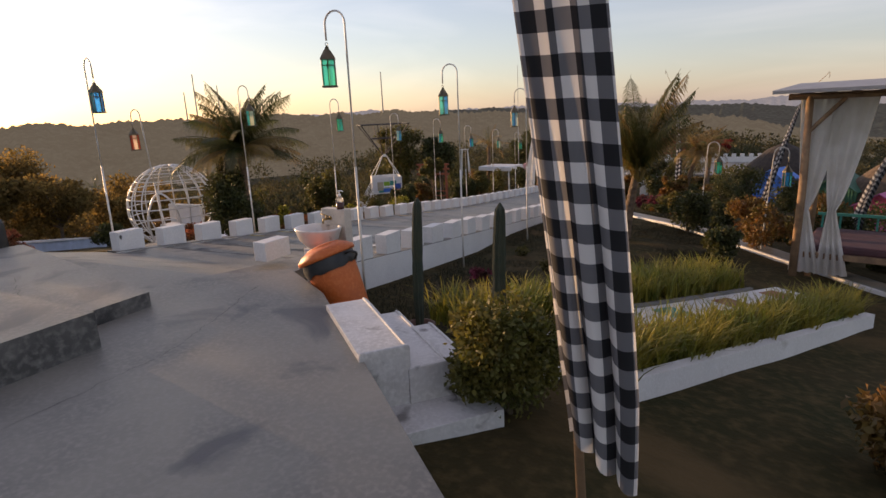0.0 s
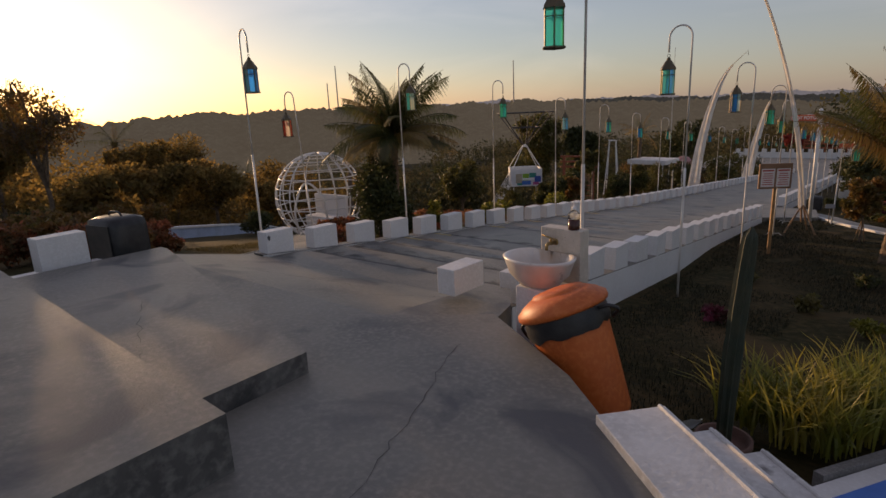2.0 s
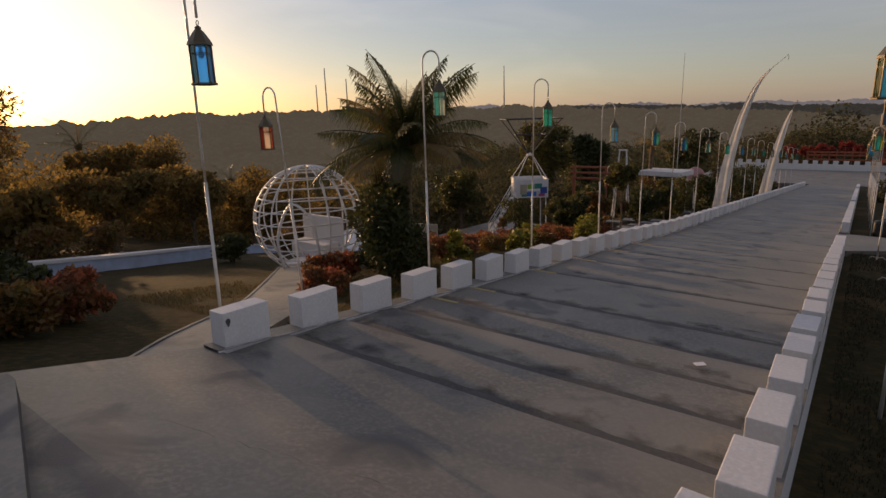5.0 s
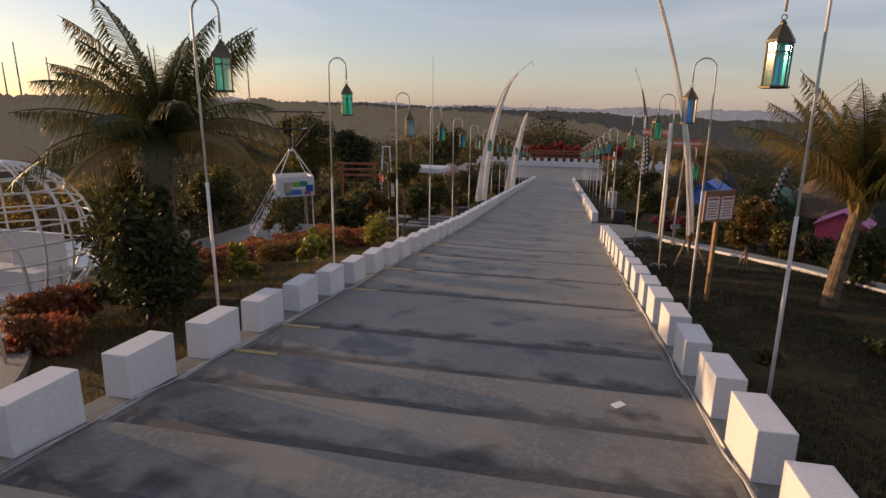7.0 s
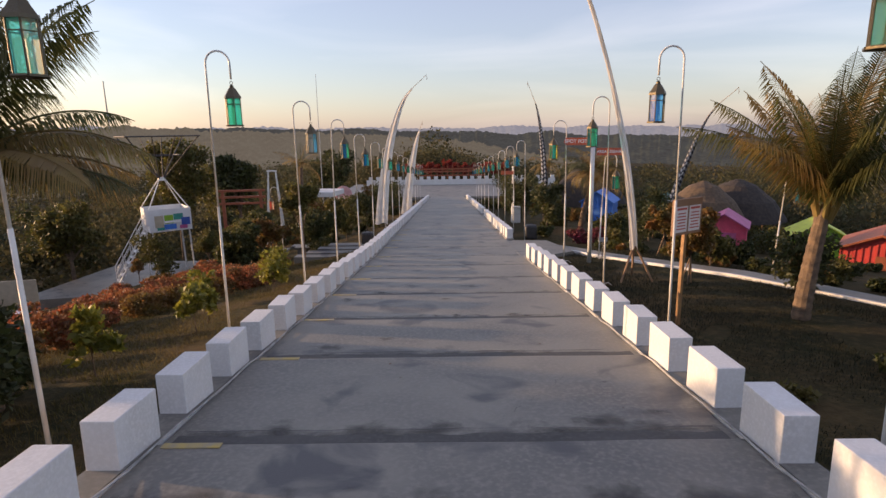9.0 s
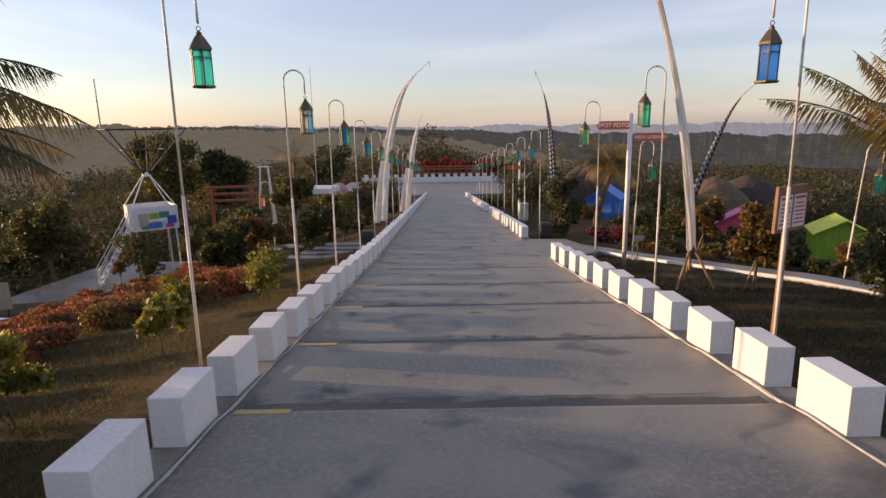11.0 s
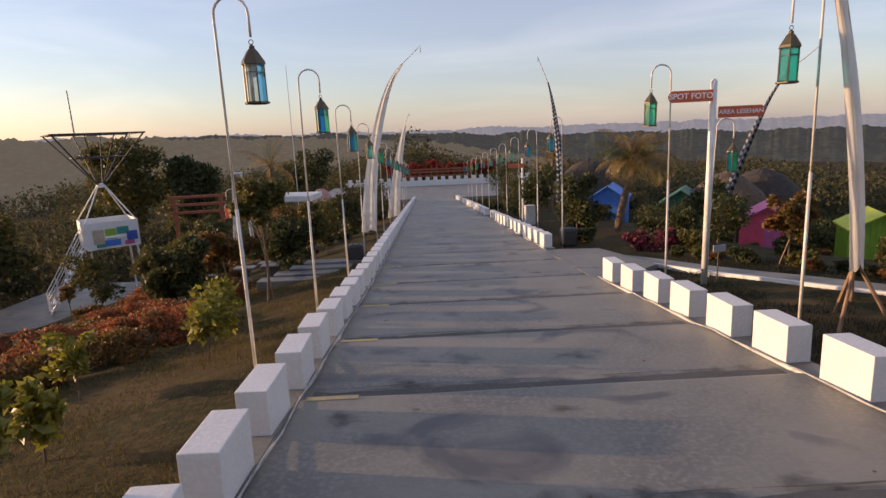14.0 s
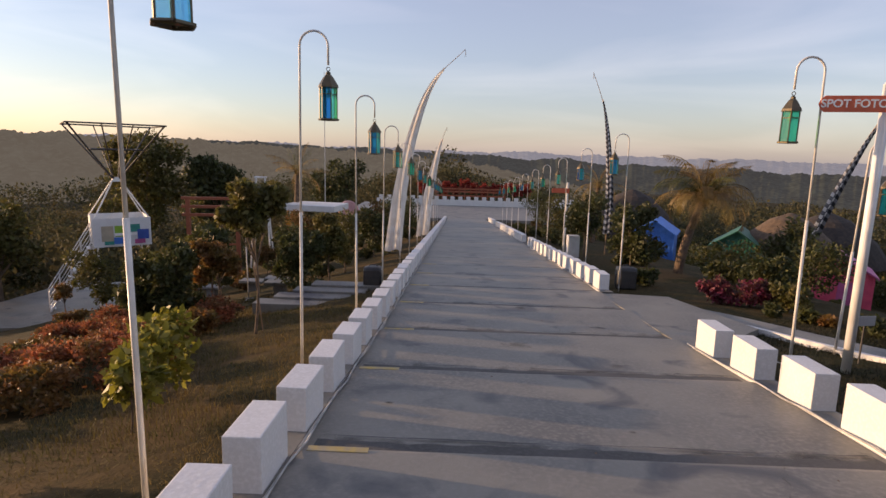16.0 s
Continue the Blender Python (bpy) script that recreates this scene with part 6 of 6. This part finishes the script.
for i, (x, y, h) in enumerate(((-330, 300, 38), (-318, 310, 30), (-336, 296, 26), (-210, 360, 34))):
    m_ = thing("radio_mast", x, y, 0, "thin radio mast on the far hill", "mast", "radio masts")
    part("lattice", tube([(0, 0, -10), (0, 0, h)], [0.7, 0.35], 5), PAINTS["grey"], m_)


# ---- huts on the right ----
def hut(x, y, z, wide, deep, wall_h, roof_h, wall, roof, turn, label):
    h = thing("hut", x, y, z, label, "hut", "painted wooden huts", turn)
    bm = bmesh.new()
    a, b = wide / 2, deep / 2
    pr = [(-a, 0), (a, 0), (a, wall_h), (0, wall_h + roof_h), (-a, wall_h)]
    f = [bm.verts.new((px, -b, pz)) for px, pz in pr]
    k = [bm.verts.new((px, b, pz)) for px, pz in pr]
    bm.faces.new(f)
    bm.faces.new(k[::-1])
    for i in range(5):
        bm.faces.new((f[i], k[i], k[(i + 1) % 5], f[(i + 1) % 5]))
    bmesh.ops.recalc_face_normals(bm, faces=bm.faces[:])
    part("wall", bm, wall, h)
    n = int(wide / 0.2)
    for i in range(n + 1):
        px = -a + wide * i / n
        ph = wall_h + roof_h * (1 - abs(px) / a) - 0.03
        part("batten", box(0.05, 0.03, ph, (px, -b - 0.014, 0)), wall, h)
    for i in range(int(deep / 0.25)):
        part("batten", box(0.03, 0.05, wall_h, (-a - 0.014, -b + 0.15 + 0.25 * i, 0)), wall, h)
    for sx in (-1, 1):
        bm = bmesh.new()
        o_ = 0.14
        p0, p1 = (sx * (a + o_), wall_h - roof_h * o_ / a), (0, wall_h + roof_h)
        vs = [bm.verts.new((q[0], yy, q[1] + dz)) for dz in (0.02, 0.09) for q in (p0, p1) for yy in (-b - 0.25, b + 0.25)]
        for q in ((0, 1, 3, 2), (4, 6, 7, 5), (0, 4, 5, 1), (2, 3, 7, 6), (0, 2, 6, 4), (1, 5, 7, 3)):
            bm.faces.new([vs[i] for i in q])
        bmesh.ops.recalc_face_normals(bm, faces=bm.faces[:])
        part("roof", bm, roof, h)
    door = part("door", box(0.75, 0.04, wall_h * 0.85, (wide * 0.12, -b - 0.035, 0), 0.005), roof, h)
    part("handle", tube([(wide * 0.12 + 0.28, -b - 0.08, wall_h * 0.42), (wide * 0.12 + 0.28, -b - 0.08, wall_h * 0.52)], 0.012, 6), IRON, door)


hut(16.3, 39.4, -6.05, 2.3, 2.3, 2.05, 0.7, PAINTS["pink"], PAINTS["violet"], -30, "bright pink boarded hut with a violet gable roof")
hut(20.5, 37.6, -6.3, 2.5, 2.3, 2.0, 0.7, PAINTS["green"], PAINTS["lime"], -24, "green boarded hut with a yellow-lime gable roof")
hut(15.2, 26.2, -3.75, 2.2, 2.2, 1.2, 0.5, PAINTS["red"], PAINTS["rust"], -40, "red boarded hut with a dark red gable roof")
hut(11.8, 50, -6.0, 2.3, 2.4, 2.15, 0.75, PAINTS["blue"], PAINTS["blue"], -26, "blue boarded hut with a blue gable roof")
hut(15.5, 47, -6.2, 2.6, 2.6, 2.1, 0.9, PAINTS["darkgreen"], PAINTS["darkgreen"], -30, "dark green boarded hut with a green roof")


def thatch_hut(x, y, z, r, h, mat, label):
    t = thing("thatched_pavilion", x, y, z, label, "pavilion", "thatched pavilions")
    bm = bmesh.new()
    rings = []
    for j, (q, zz) in enumerate(((1.0, 1.7), (1.02, 1.6), (0.75, 1.7 + h * 0.45), (0.35, 1.7 + h * 0.85), (0.05, 1.7 + h))):
        rings.append([bm.verts.new((r * q * (1 + 0.03 * noise.noise(Vector((k, j, x)))) * math.cos(2 * math.pi * k / 20), r * q * math.sin(2 * math.pi * k / 20), zz + 0.06 * noise.noise(Vector((k * 0.8, j, x))))) for k in range(20)])
    for a, b in zip(rings, rings[1:]):
        for k in range(20):
            bm.faces.new((a[k], a[(k + 1) % 20], b[(k + 1) % 20], b[k]))
    bm.faces.new(rings[-1])
    part("roof", bm, mat, t)
    for k in range(6):
        a = math.pi / 3 * k + 0.3
        part("post", tube([(r * 0.8 * math.cos(a), r * 0.8 * math.sin(a), -0.2), (r * 0.8 * math.cos(a), r * 0.8 * math.sin(a), 1.8)], 0.07, 8), LOG, t)


thatch_hut(13.2, 60, -6.9, 3.8, 3.4, THATCH, "dark thatched round pavilion behind the shrubs")
thatch_hut(18.3, 47, -6.3, 2.8, 2.4, THATCH_TAN, "pale thatched pavilion behind the huts")
thatch_hut(21.8, 49, -6.8, 3.4, 2.8, THATCH, "dark thatched pavilion beyond the huts")
booth = thing("white_booth", 3.6, 36.2, ground_z(3.6, 36.2), "small white box cabinet beside the walkway", "cabinet")
part("body", box(0.45, 0.4, 0.85, bevel=0.02), WHITE, booth)
part("door", box(0.36, 0.015, 0.7, (0, -0.205, 0.08), 0.004), WHITE_METAL, booth)
far_sign = thing("signpost", 3.7, 38.5, ground_z(3.7, 38.5), "white post with an orange-red board by the lower walkway", "sign")
part("post", tube([(0, 0, 0), (0, 0, 3.0)], 0.05, 10), WHITE_METAL, far_sign)
part("direction_board", box(0.75, 0.02, 0.2, (-0.3, -0.06, 2.55), 0.004), SIGN_RED, far_sign)

# red flowering trees and a rail behind the plaza
for i in range(11):
    x = -6.2 + 1.55 * i
    small_tree(x, 97 + (i % 3), 2.2 + (0.5 if i == 4 else 0.0), 1.0, 0.9, material("red_blossom", (0.32, 0.03, 0.02), 0.7, (0.2, 0.03, 0.02), 2, leaf=0.3) if i == 0 else bpy.data.materials["red_blossom"], 900, 0.13, "red-blossomed tree behind the plaza wall", 700 + i, z=-6.6, trunk=0.08)
fence_bar = thing("red_gate", 0.9, 95.5, -6.4, "dark red ornamental screen behind the plaza", "gate")
for i in range(13):
    part("post", box(0.1, 0.1, 2.0 + 0.7 * math.exp(-((i - 6) / 2.4) ** 2), (-5 + 0.83 * i, 0, 0)), PAINTS["rust"], fence_bar)
for h in (0.9, 1.5, 1.9):
    part("rail", box(10.2, 0.06, 0.22, (0, 0, h)), PAINTS["rust"], fence_bar)


# ---- gazebo with curtains ----
gzb = ground_z(9.6, 13.6)
gaz = thing("gazebo", 10.2, 14.3, gzb, "log-framed day bed pavilion with cream curtains tied back", "gazebo", turn=-14)
H = 2.1 - gzb
for sx in (-1.25, 1.25):
    for sy in (-1.1, 1.1):
        part("post", tube([(sx, sy, -0.2), (sx + 0.03, sy, H * 0.5), (sx, sy, H)], [0.075, 0.07, 0.065], 10), LOG, gaz, smooth=True)
        part("brace", tube([(sx, sy, H - 0.7), (sx * 0.55, sy, H - 0.05)], 0.04, 8), LOG, gaz)
for sy in (-1.1, 1.1):
    part("beam", tube([(-1.6, sy, H), (1.6, sy, H)], 0.06, 8), LOG, gaz)
for i in range(8):
    x = -1.5 + 3.0 * i / 7
    part("rafter", tube([(x, -1.5, H + 0.1), (x, 1.5, H + 0.1)], 0.035, 7), LOG, gaz)
part("roof", box(3.6, 3.4, 0.07, (0, 0, H + 0.15), 0.01, turn=pose(0, 0, 0, 3, 0, 0)), PAINTS["grey"], gaz)
for sx in (-1.2, -0.75, 0.9):
    bm = bmesh.new()
    rows = []
    for j in range(25):
        t = j / 24
        pinch = 0.16 + 0.84 * abs(t - 0.62) ** 0.7 * 1.25 if t < 0.62 else 0.16 + 0.5 * (t - 0.62) / 0.38
        rows.append([bm.verts.new((sx + (0.32 if sx < 0 else -0.3) * (0.6 * pinch + 0.02) + (k / 12 - 0.5) * 0.85 * min(pinch, 1), -1.02 + 0.06 * math.sin(k * 2.2 + t), H - 0.05 - t * (H - 0.25))) for k in range(13)])
    for a, b in zip(rows, rows[1:]):
        for k in range(12):
            bm.faces.new((a[k], a[k + 1], b[k + 1], b[k]))
    part("curtain", bm, CLOTH_WHITE, gaz, "cream curtain tied at the middle", True)
bed_ob = thing("day_bed", 10.2, 14.3, gzb + 0.0, "low wooden day bed with a dark red mattress", "bed", turn=-14)
part("frame", box(2.3, 2.0, 0.12, (0, 0, 0.5), 0.015), LOG, bed_ob)
part("mattress", box(2.2, 1.9, 0.16, (0, 0, 0.62), 0.05), MATTRESS, bed_ob)
for sx in (-1.0, 1.0):
    for sy in (-0.85, 0.85):
        part("leg", box(0.1, 0.1, 0.5, (sx, sy, 0)), LOG, bed_ob)
for i in range(7):
    part("slat", box(0.04, 0.04, 0.45, (-1.0 + 0.33 * i, 0.95, 0.62)), PAINTS["teal"], bed_ob)
part("top_rail", box(2.2, 0.06, 0.06, (0, 0.95, 1.06)), PAINTS["teal"], bed_ob)


# ---- loose grass, litter and woods ----
def scatter(name, xr, yr, count, tall, mat, seed, keep, label):
    rr = np.random.default_rng(seed)
    roots = []
    while len(roots) < count:
        x, y = rr.uniform(*xr), rr.uniform(*yr)
        if keep(x, y) and noise.noise(Vector((x * 0.8, y * 0.8, 4))) > -0.25:
            roots.append((x, y, ground_z(x, y) - 0.01))
    tagged(obj(name, blades_mesh(name, roots, tall, 0.008, mat, seed, 0.8, 2)), label, "grass", kind="stuff")


scatter("grass_blades", (-7.5, -2.45), (8, 30), 60000, 0.075, GRASS, 5, lambda x, y: True, "short dry grass on the slope beside the parapet")
scatter("grass_blades", (2.4, 7.5), (5.5, 24), 60000, 0.06, GRASS_SHADED, 6, lambda x, y: not (x > 4.3 and y < 11), "short lawn grass with the shade of the parapet in its colour")
rr = random.Random(3)
for i in range(26):
    x, y = rr.uniform(-1.6, 1.7), rr.uniform(8.8, 24)
    bm = bmesh.new()
    s = rr.uniform(0.008, 0.022)
    vs = [bm.verts.new((s * math.cos(a) * rr.uniform(0.6, 1.3), s * 0.7 * math.sin(a), 0.004 + 0.006 * rr.random())) for a in [k * 1.05 for k in range(6)]]
    bm.faces.new(vs)
    tagged(part("dead_leaf", bm, BARK, None, m=pose(x, y, tread_z(x, y) + 0.012, 0, 0, rr.uniform(0, 360))), "small dry leaf lying on the walkway", "leaf", "dry leaves")
bottle = thing("glass_bottle", 4.05, 5.75, ground_z(4.05, 5.75) + 0.05, "empty pale glass bottle lying on the lawn", "bottle", turn=60)
part("body", turned([(0.0, 0), (0.034, 0), (0.036, 0.02), (0.036, 0.15), (0.016, 0.21), (0.014, 0.25), (0.0, 0.25)], 16), CLEAR, bottle, smooth=True, m=pose(0, 0, 0, 0, 90, 0))
tagged(part("paper_scrap", box(0.10, 0.06, 0.004), LETTER, None, m=pose(1.4, 9.3, tread_z(1.4, 9.3) + 0.014, 3, -2, 40)), "torn white paper scrap on the walkway", "litter")


def woods(name, spots, r, count, size, mat, seed):
    rnd = random.Random(seed)
    cl = []
    for x, y in spots:
        z = ground_z(x, y)
        q = r * rnd.uniform(0.7, 1.3)
        cl.append(((x, y, z + q * 0.55), (q, q, q * 0.75)))
        cl.append(((x + rnd.uniform(-q, q) * 0.6, y, z + q * 1.0), (q * 0.55, q * 0.55, q * 0.5)))
    tagged(obj(name, leaves_mesh(name, cl, count, size, mat, seed, 1.5, 0.75)), "dense wooded slope beyond the garden", "woodland", kind="stuff")


rnd = random.Random(8)
woods("woodland", [(rnd.uniform(-70, -24), rnd.uniform(40, 110)) for k in range(150)], 3.2, 70000, 0.24, LEAF_FAR, 71)
# the second wood, towards the sun, takes the glare-coloured leaves
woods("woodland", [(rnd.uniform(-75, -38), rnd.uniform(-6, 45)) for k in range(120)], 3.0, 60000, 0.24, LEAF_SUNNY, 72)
woods("woodland", [(rnd.uniform(24, 95), rnd.uniform(34, 120)) for k in range(200)], 3.0, 90000, 0.22, LEAF_FAR, 73)
woods("woodland", [(rnd.uniform(-40, 45), rnd.uniform(101, 150)) for k in range(170)], 3.6, 60000, 0.3, LEAF_FAR, 74)
woods("woodland", [(rnd.uniform(-160, 160), rnd.uniform(150, 300)) for k in range(260)], 6.0, 60000, 0.55, LEAF_FAR, 75)
woods("woodland", [(rnd.uniform(15, 32), rnd.uniform(54, 90)) for k in range(60)], 1.6, 16000, 0.22, LEAF_FAR, 76)
woods("woodland", [(rnd.uniform(-26, -7), rnd.uniform(55, 95)) for k in range(60)], 1.7, 16000, 0.22, LEAF_FAR, 77)
BUILT = ((16.3, 39.4), (20.5, 37.6), (15.2, 26.2), (11.8, 50), (18.3, 47), (21.8, 49), (13.2, 60))


def open_ground(x, y):
    """Clear of the huts and of the lawn that lies before them."""
    for a, b in BUILT:
        t = (y - 14) / (b - 14)
        if math.hypot(x - a, y - b) < 3.2 or (0.45 < t < 1 and abs(x + 1 - (a + 1) * t) < 1.9):
            return False
    return True


spots = [q for q in [(rnd.uniform(8, 34), rnd.uniform(41, 58)) for k in range(190)] if open_ground(*q)]
woods("woodland", spots, 1.1, 26000, 0.13, LEAF_MID, 78)
spots = [q for q in [(rnd.uniform(20, 40), rnd.uniform(24, 44)) for k in range(150)] if open_ground(*q)]
woods("woodland", spots, 1.1, 26000, 0.13, LEAF_DARK, 79)
